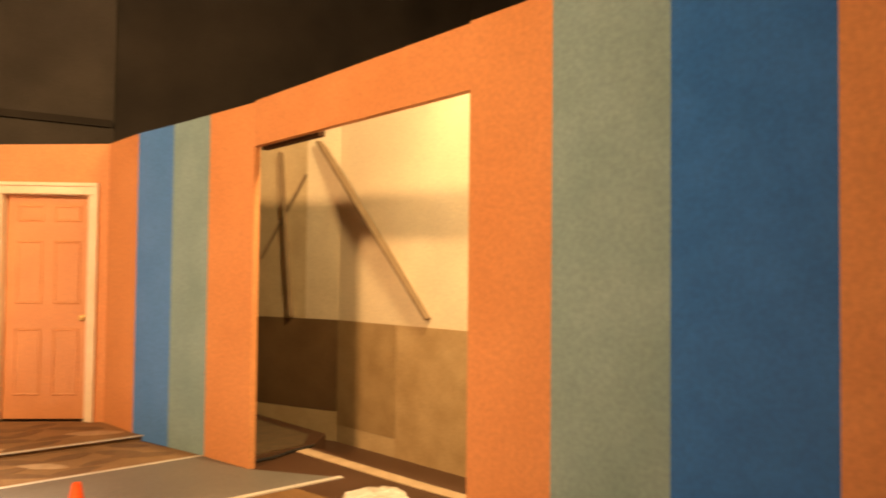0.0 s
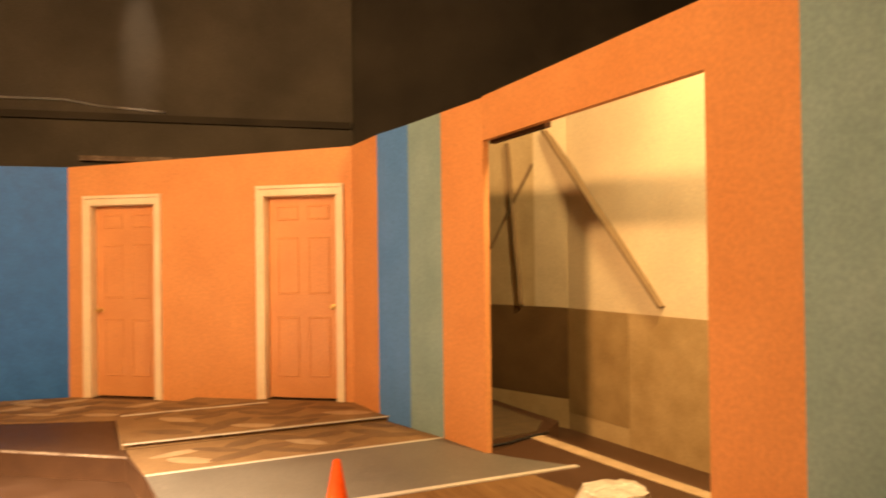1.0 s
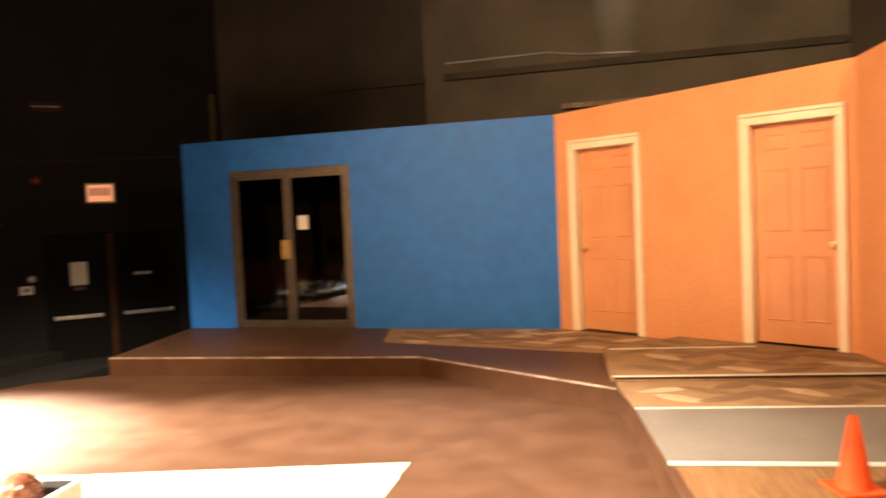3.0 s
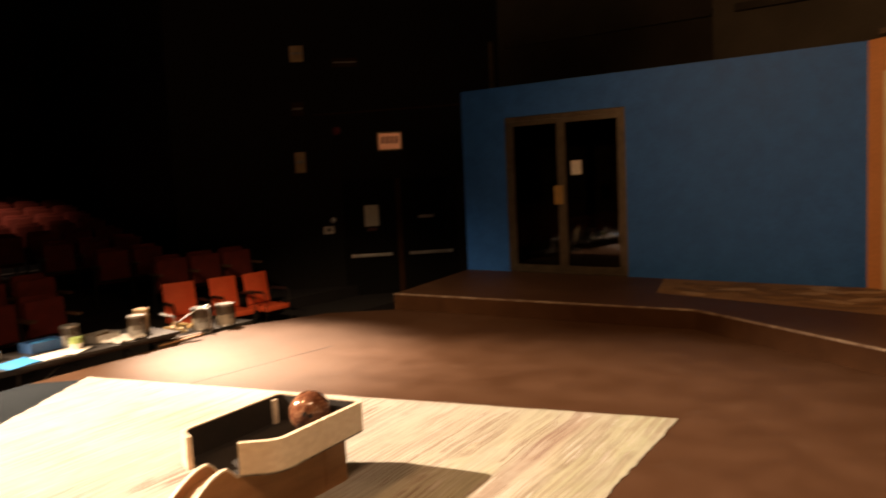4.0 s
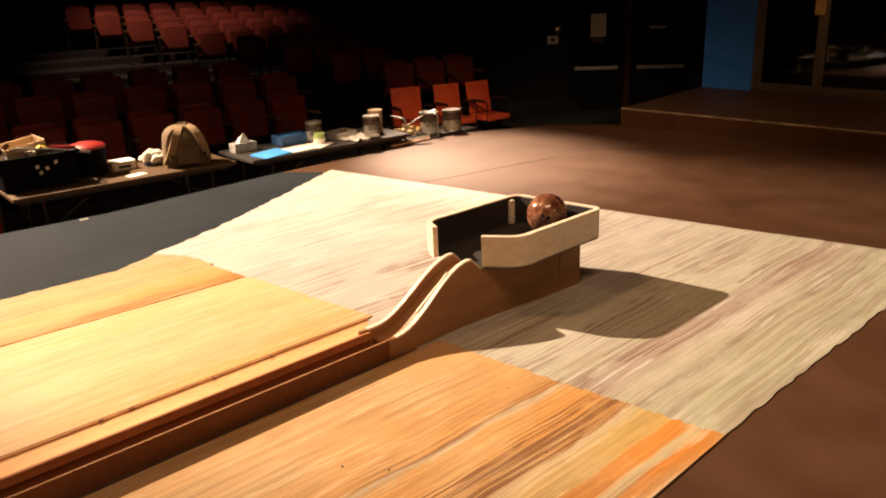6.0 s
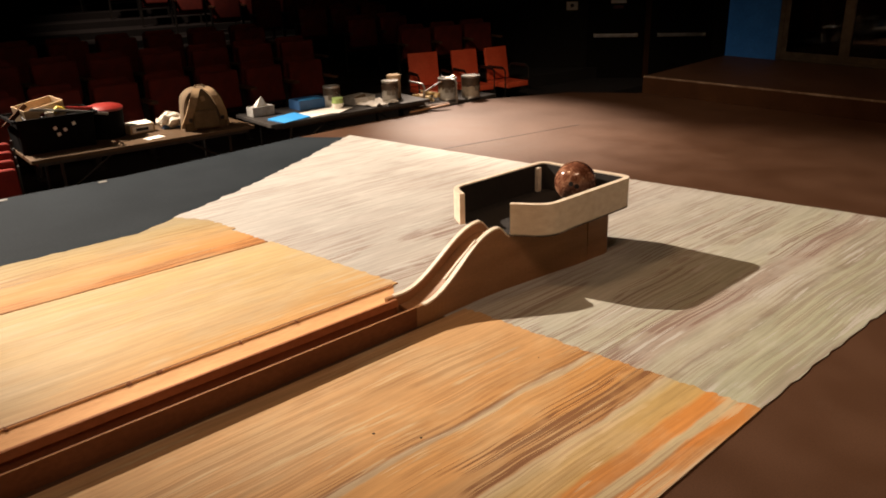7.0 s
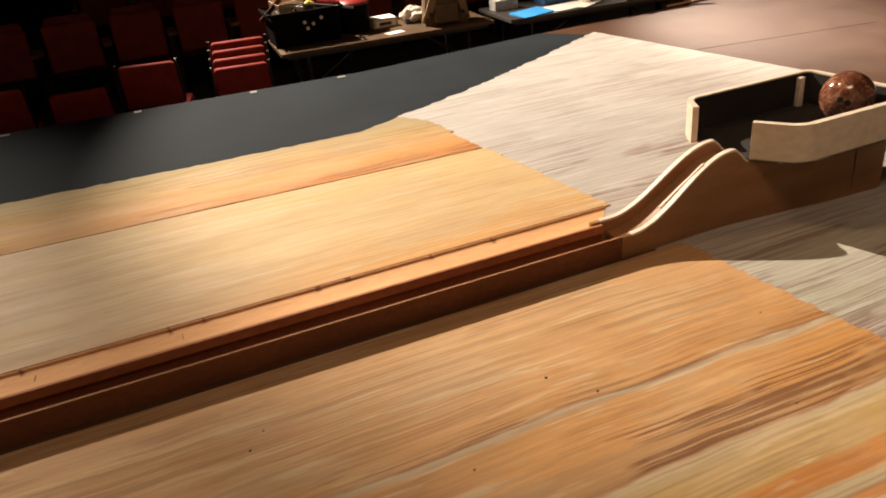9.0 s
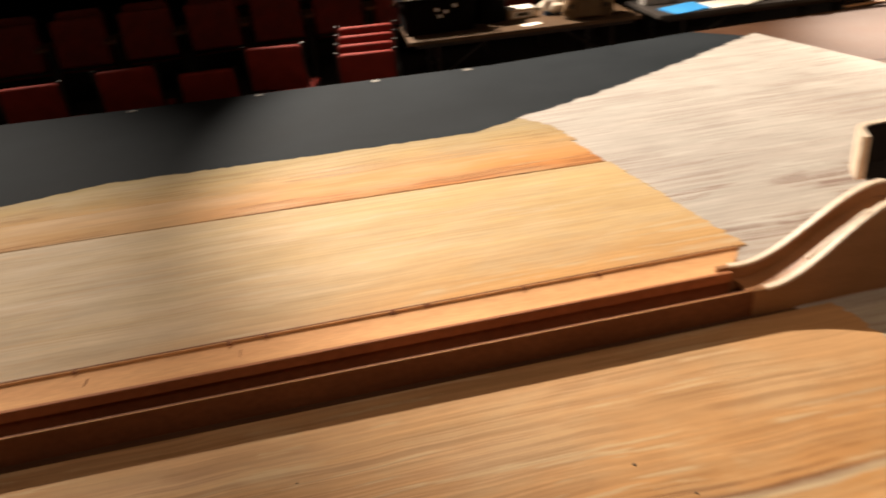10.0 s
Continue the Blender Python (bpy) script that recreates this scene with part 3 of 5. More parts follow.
shadow_strip((3.82, 7.66, 2.87), (4.155, 6.18, 1.22), 0.085, "wall_shadow_strip", "brown strip drawn for a diagonal shadow on the block wall")
shadow_strip((3.60, 8.09, 2.80), (3.672, 7.945, 1.16), 0.06, "wall_shadow_strip", "brown strip drawn for an upright shadow on the block wall")
shadow_strip((3.745, 7.80, 2.56), (3.49, 8.31, 1.73), 0.018, "wall_shadow_strip", "thin strip drawn for a faint shadow on the block wall")
tagged(part("floor_ply", prism([(2.80, 7.7), (3.30, 8.0), (3.46, 7.0), (3.26, 6.66), (2.74, 6.52)], P1, P1 + 0.012), M["canvas"]), "loose dull brown plywood sheet behind the opening", "floor", kind="structure")
tagged(part("platform_edge", prism([(3.12, 6.55), (3.24, 6.58), (3.52, 5.1), (3.86, 3.6), (3.74, 3.6), (3.38, 5.2)], P1, P1 + 0.006), M["card"]), "pale painted platform edge", "trim", kind="structure")
tagged(part("cable", tube([(2.68, 6.30, P1 + 0.012), (2.9, 6.36, P1 + 0.012), (3.1, 6.48, P1 + 0.012), (3.32, 6.58, P1 + 0.012)], 0.012), M["cord"]), "black cable on the platform floor", "cable")

# ---- platform paint ----
M["worn_edge"] = scuffed(surface("worn_platform_edge", (0.12, 0.068, 0.038), (0.19, 0.118, 0.07), 9, 0.6, 0.2, grit=0.6), (0.42, 0.33, 0.24), 6.0, 0.42, 0.60, 0.9)
# white edging lines and the painted boards of the upper lane
for p, q, z, w in (((0.25, 6.36), (2.50, 6.735), P1, 0.035), ((0.48, 5.23), (3.10, 5.62), P1, 0.05)):
    tagged(part("trim", between(p, q, 0, math.dist(p, q), -w / 2, w / 2, z, z + 0.008), M["white"]), "white painted line", "trim", kind="structure")
tagged(part("trim", between((0.03, 7.19), (2.20, 7.52), 0, 2.195, -0.018, 0.0, P2 - 0.006, P2 + 0.005), M["white"]), "white nosing of the landing", "trim", kind="structure")
tagged(part("trim", between((-0.10, 8.36), (1.22, 8.57), 0, 1.33, -0.02, 0.02, P2, P2 + 0.006), M["white"]), "white painted line", "trim", kind="structure")
tagged(part("trim", between((0.03, 7.19), (-0.14, 8.36), 0, 1.18, -0.01, 0.012, P1 + 0.002, P2 + 0.003), M["carpet"]), "edge of the landing", "trim", kind="structure")
tagged(part("carpet", prism([(0.10, 6.95), (0.24, 6.39), (2.47, 6.75), (2.17, 7.50), (0.06, 7.165)], P1, P1 + 0.004), M["carpet"]), "brown carpet with a painted leaf pattern", "carpet", kind="structure")
tagged(part("carpet", prism([(-2.6, 8.9), (-0.16, 8.40), (0.50, 9.13), (-0.77, 9.87), (-2.9, 9.87)], P1, P1 + 0.003), M["carpet"]), "brown carpet with a painted leaf pattern", "carpet", kind="structure")
random.seed(44)


def leaf_pattern(points, z, rows, pale_share):
    """Rows of overlapping hand-painted leaves inside a convex outline: two meshes, brown and cream."""
    pts = [Vector(p) for p in points]

    def inside(p):
        side = [(b - a).cross(p - a) for a, b in zip(pts, pts[1:] + pts[:1])]
        return all(v > 0 for v in side) or all(v < 0 for v in side)

    meshes = [bmesh.new(), bmesh.new()]
    x0, x1 = min(p.x for p in pts), max(p.x for p in pts)
    y0, y1 = min(p.y for p in pts), max(p.y for p in pts)
    lift = 0.0
    for j in range(rows):
        for i in range(int((x1 - x0) / 0.34) + 1):
            c = Vector((x0 + 0.34 * (i + 0.5 * (j % 2)) + random.uniform(-.05, .05), y0 + (j + 0.5) * (y1 - y0) / rows + random.uniform(-.04, .04)))
            a = radians((32 if (i + j) % 2 else -28) + random.uniform(-14, 14))
            ln, wd = random.uniform(0.17, 0.25), random.uniform(0.06, 0.085)
            ring = []
            for k in range(16):
                t = 2 * math.pi * k / 16
                w = wd * math.sin(t) * abs(math.sin(t)) ** 0.35 + 0.006 * random.uniform(-1, 1)
                q = Vector((ln * math.cos(t), w))
                ring.append(c + Vector((q.x * math.cos(a) - q.y * math.sin(a), q.x * math.sin(a) + q.y * math.cos(a))))
            if all(inside(q) for q in ring):
                lift += 0.00012
                prism([tuple(q) for q in ring], z, z + 0.0015 + lift % 0.002, meshes[random.random() < pale_share])
    for bm, m, lab in zip(meshes, ("leaf_dark", "leaf_pale"), ("brown", "cream")):
        tagged(part("leaf_pattern", bm, M[m]), lab + " hand-painted leaves on the carpet", "pattern", kind="stuff")


leaf_pattern([(0.04, 7.20), (2.20, 7.53), (2.06, 8.30), (0.55, 9.15), (-0.13, 8.36)], P2, 8, 0.16)
leaf_pattern([(0.10, 6.95), (0.24, 6.39), (2.47, 6.75), (2.17, 7.50), (0.06, 7.165)], P1 + 0.004, 5, 0.16)
leaf_pattern([(-2.6, 8.9), (-0.16, 8.40), (0.50, 9.13), (-0.77, 9.87), (-2.9, 9.87)], P1 + 0.003, 7, 0.2)
tagged(part("lane_platform", prism([(0.52, 5.18), (2.72, 5.52), (3.3, 3.6), (3.6, 0.0), (1.62, 0.0), (1.45, 0.6)], P1, P1 + 0.004), M["lane_far"]), "brown wood-grain painted lane on the platform", "floor", kind="structure")
bm = between((-5.34, 7.80), (-1.90, 8.09), 0, math.dist((-5.34, 7.80), (-1.90, 8.09)), -0.006, 0.02, P1 - 0.01, P1 + 0.006)
between((-1.90, 8.09), (0.08, 6.95), 0, math.dist((-1.90, 8.09), (0.08, 6.95)), -0.006, 0.02, P1 - 0.01, P1 + 0.006, bm)
tagged(part("trim", bm, M["worn_edge"]), "worn pale edge of the platform", "trim", kind="structure")

EDGE = [(-5.78, 9.9), (-5.34, 7.80), (-1.90, 8.09), (0.08, 6.95), (0.25, 6.36), (0.50, 5.0), (1.45, 0.5), (2.0, -6)]
for p, q in zip(EDGE, EDGE[1:]):
    tagged(part("riser", between(p, q, 0, math.dist(p, q), -0.006, 0.0, 0.001, P1 - 0.012), M["riser"]), "dark brown riser board of the platform", "riser", kind="structure")

# ---- bowling lanes ----


def ragged(points, amp, step=0.06, along=None):
    """The polyline with many small uneven steps, like a brushed paint edge."""
    out = []
    for p, q in zip(points, points[1:]):
        p, q = Vector(p), Vector(q)
        n = max(2, int((q - p).length / step))
        d = (q - p).normalized()
        side_ = Vector(along) if along else Vector((-d.y, d.x))
        for k in range(n):
            out.append(tuple(p.lerp(q, (k + random.uniform(-0.3, 0.3) * (k > 0)) / n) + side_ * random.uniform(-amp, amp) * (k > 0)))
    return out + [tuple(points[-1])]


random.seed(21)
LV = (-0.113, 0.994)
tagged(part("approach", prism(ragged([(-4.36, 2.26), (-4.51, 2.55), (-4.74, 2.94), (-5.15, 3.53), (-5.70, 4.27)], 0.014, 0.03) + ragged([(-5.69, 4.28), (-4.70, 4.55), (-3.12, 4.98), (-1.13, 5.56)], 0.005, 0.08) + ragged([(-1.12, 5.55), (-1.0, 4.24), (-0.88, 3.10)], 0.008, 0.06) + [(-1.5, 2.85), (-3.5, 2.45)], 0.0, 0.004), M["approach"]), "pale grey-green painted bowling approach with dark strokes", "floor", kind="structure")
tagged(part("lane_outer", prism(ragged([(-4.34, 2.27), (-4.1, 2.42), (-3.88, 2.47)], 0.016, 0.025, LV) + [(-3.65, 0.15), (-3.05, -6), (-3.4, -6)] + ragged([(-3.88, -0.4), (-4.04, 0.05), (-4.09, 0.96), (-4.17, 1.99), (-4.335, 2.26)], 0.010, 0.04), 0.0, 0.008), M["lane_a"]), "olive painted strip beside the lane", "floor", kind="structure")
tagged(part("lane_band", prism(ragged([(-3.876, 2.446), (-3.545, 2.522)], 0.010, 0.014, LV) + [(-3.352, 0.19), (-2.77, -6), (-3.046, -6), (-3.646, 0.15)], 0.0, 0.009), M["lane_d"]), "orange painted board beside the lane", "floor", kind="structure")
tagged(part("lane_left", prism(ragged([(-3.531, 2.537), (-2.90, 2.68), (-2.58, 2.76)], 0.010, 0.014, LV) + [(-2.252, 0.0), (-1.572, -6), (-2.755, -6), (-3.340, 0.19)], 0.0, 0.010), M["lane_b"]), "pale yellow painted bowling lane", "floor", kind="structure")
tagged(part("lane_right", prism(ragged([(-2.15, 2.84), (-1.53, 2.965), (-0.88, 3.12)], 0.010, 0.014, LV) + [(-0.76, 2.2), (-0.45, -0.5), (0.25, -6), (-1.1, -6)], 0.0, 0.005), M["lane_c"]), "orange painted bowling lane with dark grain strokes", "floor", kind="structure")

# a seam in the stage boards and specks on the lane
tagged(part("floor_seam", between((-4.70, 4.53), (-4.62, 6.1), 0, 1.55, -0.004, 0.004, 0.0, 0.002), M["cord"]), "dark seam between stage boards", "seam", kind="structure")
random.seed(8)
bm = bmesh.new()
for k in range(12):
    r = random.uniform(0.002, 0.005)
    x, y = random.uniform(-1.75, -0.75), random.uniform(0.6, 2.8)
    join(bm, moved(lathe([(r, 0), (r * 0.8, 0.002)], 7), pose(x - 0.113 * (y - 1.7), y, 0.0051, 0, 0, k * 40)))
tagged(part("paint_specks", bm, M["cord"]), "small dark specks and nail heads on the lane", "specks", kind="stuff")

# gutter and return track run along the lane
TROUGH = pose(-2.145, 2.575, 0, 0, 0, LANE)


def extrude(profile, v0, v1, steps=1):
    bm = bmesh.new()
    rows = [[bm.verts.new((u, v0 + (v1 - v0) * k / steps, z)) for u, z in profile] for k in range(steps + 1)]
    for a, b in zip(rows, rows[1:]):
        for i in range(len(profile)):
            j = (i + 1) % len(profile)
            bm.faces.new((a[i], a[j], b[j], b[i]))
    bm.faces.new(rows[0])
    bm.faces.new(rows[-1][::-1])
    return bm


gutter = new("lane_gutter")
gutter.matrix_world = TROUGH
tagged(gutter, "orange painted wooden gutter beside the pale lane", "gutter")
FAR_U, NEAR_U = -0.398, -0.139
BOWL = [(FAR_U, 0.0135), (FAR_U + 0.002, 0.008), (FAR_U + 0.010, 0.005)] + [(FAR_U + 0.010 + (NEAR_U - FAR_U - 0.010) * k / 12, 0.004 + 0.082 * (k / 12) ** 1.9) for k in range(1, 13)]


def channel(profile, v0, steps=10):
    """A trough along the lane whose far end is cut on the skew."""
    bm = bmesh.new()
    ends = [0.195 - 0.195 * (u - FAR_U) / (NEAR_U - FAR_U) for u, z in profile]
    rows = [[bm.verts.new((u, v0 + (e - v0) * k / steps, z)) for (u, z), e in zip(profile, ends)] for k in range(steps + 1)]
    for a, b in zip(rows, rows[1:]):
        for i in range(len(profile)):
            j = (i + 1) % len(profile)
            bm.faces.new((a[i], a[j], b[j], b[i]))
    bm.faces.new(rows[0])
    bm.faces.new(rows[-1][::-1])
    return bm


smooth(part("trough", channel(BOWL + [(NEAR_U, 0.001), (FAR_U - 0.006, 0.001), (FAR_U - 0.006, 0.0130), (FAR_U - 0.003, 0.0138)], -7.0), M["gutter"], gutter), 40)
# dark strip that draws the line of shade between lane and trough
part("edge_shade_strip", extrude([(FAR_U - 0.011, 0.001), (FAR_U - 0.0065, 0.001), (FAR_U - 0.0065, 0.0150), (FAR_U - 0.011, 0.0150)], -7.0, 0.194), M["beam"], gutter, "thin dark strip for the shade at the edge")
part("lip", extrude([(-0.138, 0.0868), (-0.126, 0.0872), (-0.1235, 0.085), (-0.1235, 0.054), (-0.138, 0.054)], -7.0, 0.0), M["lip"], gutter, "reddish brown outer board")
part("kick_board", extrude([(-0.138, 0.0), (-0.130, 0.0), (-0.130, 0.0535), (-0.138, 0.0535)], -7.0, -0.002), M["beam"], gutter, "dark brown board under the lip")
random.seed(17)
for v in (-0.35, -0.62, -0.96, -1.08, -1.5, -1.62, -2.1, -2.75):
    k = random.uniform(0.6, 1.4)
    part("chip", moved(box(-0.005, 0.009, -0.010 * k, 0.012 * k, 0, 0.003, 0.001), pose(FAR_U + random.uniform(-0.004, 0.010), v, 0.0125, 0, 25, random.uniform(0, 90))), M["beam"], gutter, "dark chipped paint on the edge")
for v in (-1.58, -2.05):
    part("joint", moved(box(0.0, 0.12, -0.0012, 0.0012, 0, 0.0025), pose(-0.345, v, 0.0075, 0, -9, 0)), M["beam"], gutter, "dark joint across the trough")
track = new("return_track")
track.matrix_world = TROUGH
tagged(track, "dark brown wooden ball return track board", "return track")
part("board", extrude([(-0.011, 0.0), (0.0, 0.0), (0.0, 0.088), (-0.011, 0.088)], -7.0, 0.06), M["beam"], track)
# pale strip in place of the light caught along the board's top
part("lit_edge_strip", extrude([(-0.0015, 0.0882), (0.0010, 0.0882), (0.0010, 0.0896), (-0.0015, 0.0896)], -7.0, 0.058), M["gutter"], track, "pale strip for the light on the top edge")
part("bed", extrude([(-0.121, 0.0), (-0.012, 0.0), (-0.012, 0.008), (-0.121, 0.008)], -7.0, 0.05), M["beam"], track)

# ---- ball return ----
ret = new("ball_return")
ret.matrix_world = pose(-2.207, 3.833, 0, 0, 0, 3.0)
tagged(ret, "plywood bowling ball return with a sloping ramp and black-lined tray", "ball return")


def ramp_top(v):
    """Height of the ramp's cheeks: a long swell, a crest before the tray, a dip under it."""
    if v < -1.22:
        return 0.088
    if v < -0.73:
        k = (v + 1.22) / 0.49
        return 0.088 + 0.212 * k * k * (3 - 2 * k)
    k = min(1, (v + 0.73) / 0.07)
    return 0.300 - 0.057 * k * k * (3 - 2 * k)


def lean(v):
    """The cheeks draw in towards the crest and back out under the tray."""
    if v < -0.73:
        k = min(1, max(0, (v + 1.26) / 0.53))
        return -0.065 * k * k * (3 - 2 * k)
    return -0.065 + 0.050 * min(1, (v + 0.73) / 0.60)


def plate(u0, u1, v0, v1, tilt=1.0):
    vs = [v0 + (v1 - v0) * k / 44 for k in range(45)]
    bm = bmesh.new()
    cols = [[bm.verts.new(c) for c in ((u0 + lean(v) * tilt * 0.45, v, 0), (u1 + lean(v) * tilt * 0.45, v, 0), (u1 + lean(v) * tilt, v, ramp_top(v)), (u0 + lean(v) * tilt, v, ramp_top(v)))] for v in vs]
    for p, q in zip(cols, cols[1:]):
        for i in range(4):
            bm.faces.new((p[i], p[(i + 1) % 4], q[(i + 1) % 4], q[i]))
    bm.faces.new(cols[0])
    bm.faces.new(cols[-1][::-1])
    return bm


M["ply_side"] = surface("plywood_side", (0.26, 0.125, 0.05), (0.35, 0.18, 0.078), 3, 0.5, 0.1, (1, 1, 5))
M["ply_edge"] = surface("pale_plywood", (0.72, 0.62, 0.48), (0.83, 0.74, 0.60), 5, 0.5, 0.08, (1, 5, 8))
part("side_panel", plate(-0.018, 0.0, -1.26, -0.17), M["ply_side"], ret)
part("side_panel", plate(-0.178, -0.160, -1.30, 0.02, 0.5), M["ply_side"], ret)
for u0, u1, v0, tilt in ((-0.0205, 0.0012, -1.22, 1.0), (-0.1795, -0.1585, -1.26, 0.5)):
    bm = bmesh.new()
    rows = []
    for k in range(31):
        v = v0 + (-0.665 - v0) * k / 30
        w0, w1 = u0 + lean(v) * tilt, u1 + lean(v) * tilt
        z = ramp_top(v) + 0.0015
        rows.append([bm.verts.new(c) for c in ((w0, v, z - 0.006), (w1, v, z - 0.006), (w1, v, z + 0.003), (w0, v, z + 0.003))])
    for a, b in zip(rows, rows[1:]):
        for i in range(4):
            bm.faces.new((a[i], a[(i + 1) % 4], b[(i + 1) % 4], b[i]))
    bm.faces.new(rows[0])
    bm.faces.new(rows[-1][::-1])
    smooth(part("top_edge", bm, M["ply_edge"], ret, "pale sanded plywood edge"), 50)
bm = bmesh.new()
rows = []
for k in range(21):
    v = -1.24 + 0.52 * k / 20
    z = ramp_top(v) - 0.045
    w0, w1 = -0.1585 + lean(v) * 0.5, -0.0195 + lean(v) * 0.9
    rows.append([bm.verts.new(c) for c in ((w0, v, z - 0.012), (w1, v, z - 0.012), (w1, v, z), (w0, v, z))])
for a, b in zip(rows, rows[1:]):
    for i in range(4):
        bm.faces.new((a[i], a[(i + 1) % 4], b[(i + 1) % 4], b[i]))
bm.faces.new(rows[0])
bm.faces.new(rows[-1][::-1])
part("ramp_floor", bm, M["ply_side"], ret)
part("ramp_rail", moved(box(-0.010, 0.0, -0.12, 0.12, 0, 0.016, 0.003), pose(-0.062, -0.955, 0.196, 32, 0, 6)), M["ply_edge"], ret, "pale rail strip inside the ramp")
part("back_panel", box(-0.159, -0.019, -0.02, -0.002, 0, 0.243, 0.002), M["ply_side"], ret)
part("support_block", box(-0.060, -0.012, -0.165, -0.022, 0, 0.243, 0.003), M["ply_side"], ret)


def rounded(points, r, n=6):
    """A polyline with its corners rounded to radius r."""
    out = [Vector(points[0])]
    for a, b, c in zip(points, points[1:], points[2:]):
        a, b, c = Vector(a), Vector(b), Vector(c)
        p, q = b + (a - b).normalized() * r, b + (c - b).normalized() * r
        for k in range(n + 1):
            t = k / n
            out.append(p * (1 - t) ** 2 + b * (2 * t * (1 - t)) + q * t * t)
    return out + [Vector(points[-1])]


def band(path, thick, z0, z1):
    """A wall of even thickness along a path, to the right of the way."""
    bm = bmesh.new()
    rows = []
    for i, p in enumerate(path):
        d = (path[min(i + 1, len(path) - 1)] - path[max(i - 1, 0)]).normalized()
        q = p + Vector((d.y, -d.x)) * thick
        rows.append([bm.verts.new(c) for c in ((p.x, p.y, z0), (p.x, p.y, z1), (q.x, q.y, z1), (q.x, q.y, z0))])
    for a, b in zip(rows, rows[1:]):
        for k in range(4):
            bm.faces.new((a[k], b[k], b[(k + 1) % 4], a[(k + 1) % 4]))
    bm.faces.new(rows[0])
    bm.faces.new(rows[-1][::-1])
    return bm


tray_long = rounded([(-0.345, -0.722), (-0.472, -0.672), (-0.518, 0.025), (0.035, 0.115), (0.080, -0.540), (-0.062, -0.660)], 0.065)
smooth(part("tray_wall", band(tray_long, 0.026, 0.2450, 0.400), M["ply_edge"], ret, "pale bent plywood tray rim"), 40)
bm = bmesh.new()
ring = []
for i, p in enumerate(tray_long):
    d = (tray_long[min(i + 1, len(tray_long) - 1)] - tray_long[max(i - 1, 0)]).normalized()
    ring.append(p + Vector((d.y, -d.x)) * 0.0275)
smooth(part("tray_lining", band(ring[4:-4], 0.003, 0.2535, 0.394), M["felt"], ret, "black felt lining"), 40)
part("tray_floor", prism([(p.x, p.y) for p in tray_long[1:]], 0.2440, 0.2530), M["felt"], ret, "black felt tray floor")
part("tray_cleat", box(-0.475, -0.452, -0.075, -0.048, 0.2535, 0.386, 0.002), M["ply_edge"], ret, "pale wooden cleat inside the tray")
part("tray_cleat", box(-0.350, -0.325, 0.005, 0.022, 0.2535, 0.386, 0.002), M["ply_edge"], ret, "pale wooden cleat inside the tray")
part("tray_disc", moved(lathe([(0.03, 0), (0.03, 0.003)], 20), pose(-0.17, -0.50, 0.2535)), M["steel"], ret, "grey metal disc on the tray floor")

# ball with its finger holes
bm = bmesh.new()
bmesh.ops.create_uvsphere(bm, u_segments=48, v_segments=32, radius=0.108)
ball = smooth(part("bowling_ball", bm, M["ball"]), 180)
ball.matrix_world = ret.matrix_world @ pose(-0.188, -0.072, 0.2535 + 0.108)
tagged(ball, "glossy brown swirled bowling ball in the return tray", "bowling ball")
aim = (ball.matrix_world.inverted() @ Vector((0.32, 0.95, 1.46))).normalized()
side = aim.cross(Vector((0, 0, 1))).normalized()
up = side.cross(aim)
for a, b in ((0.21, -0.10), (-0.07, -0.20)):
    d = (aim + side * a + up * b).normalized()
    m = Matrix.Translation(d * 0.1045) @ d.to_track_quat("Z", "Y").to_matrix().to_4x4()
    part("finger_hole", moved(lathe([(0.0125, 0.0), (0.0125, 0.0034), (0.0100, 0.0042), (0.0004, 0.0042)], 18), m), M["cord"], ball, "dark drilled finger hole")

# ---- doors in the orange wall ----
WD = (Vector(CO) - Vector(BR)).normalized()
WA = math.degrees(math.atan2(WD.y, WD.x))


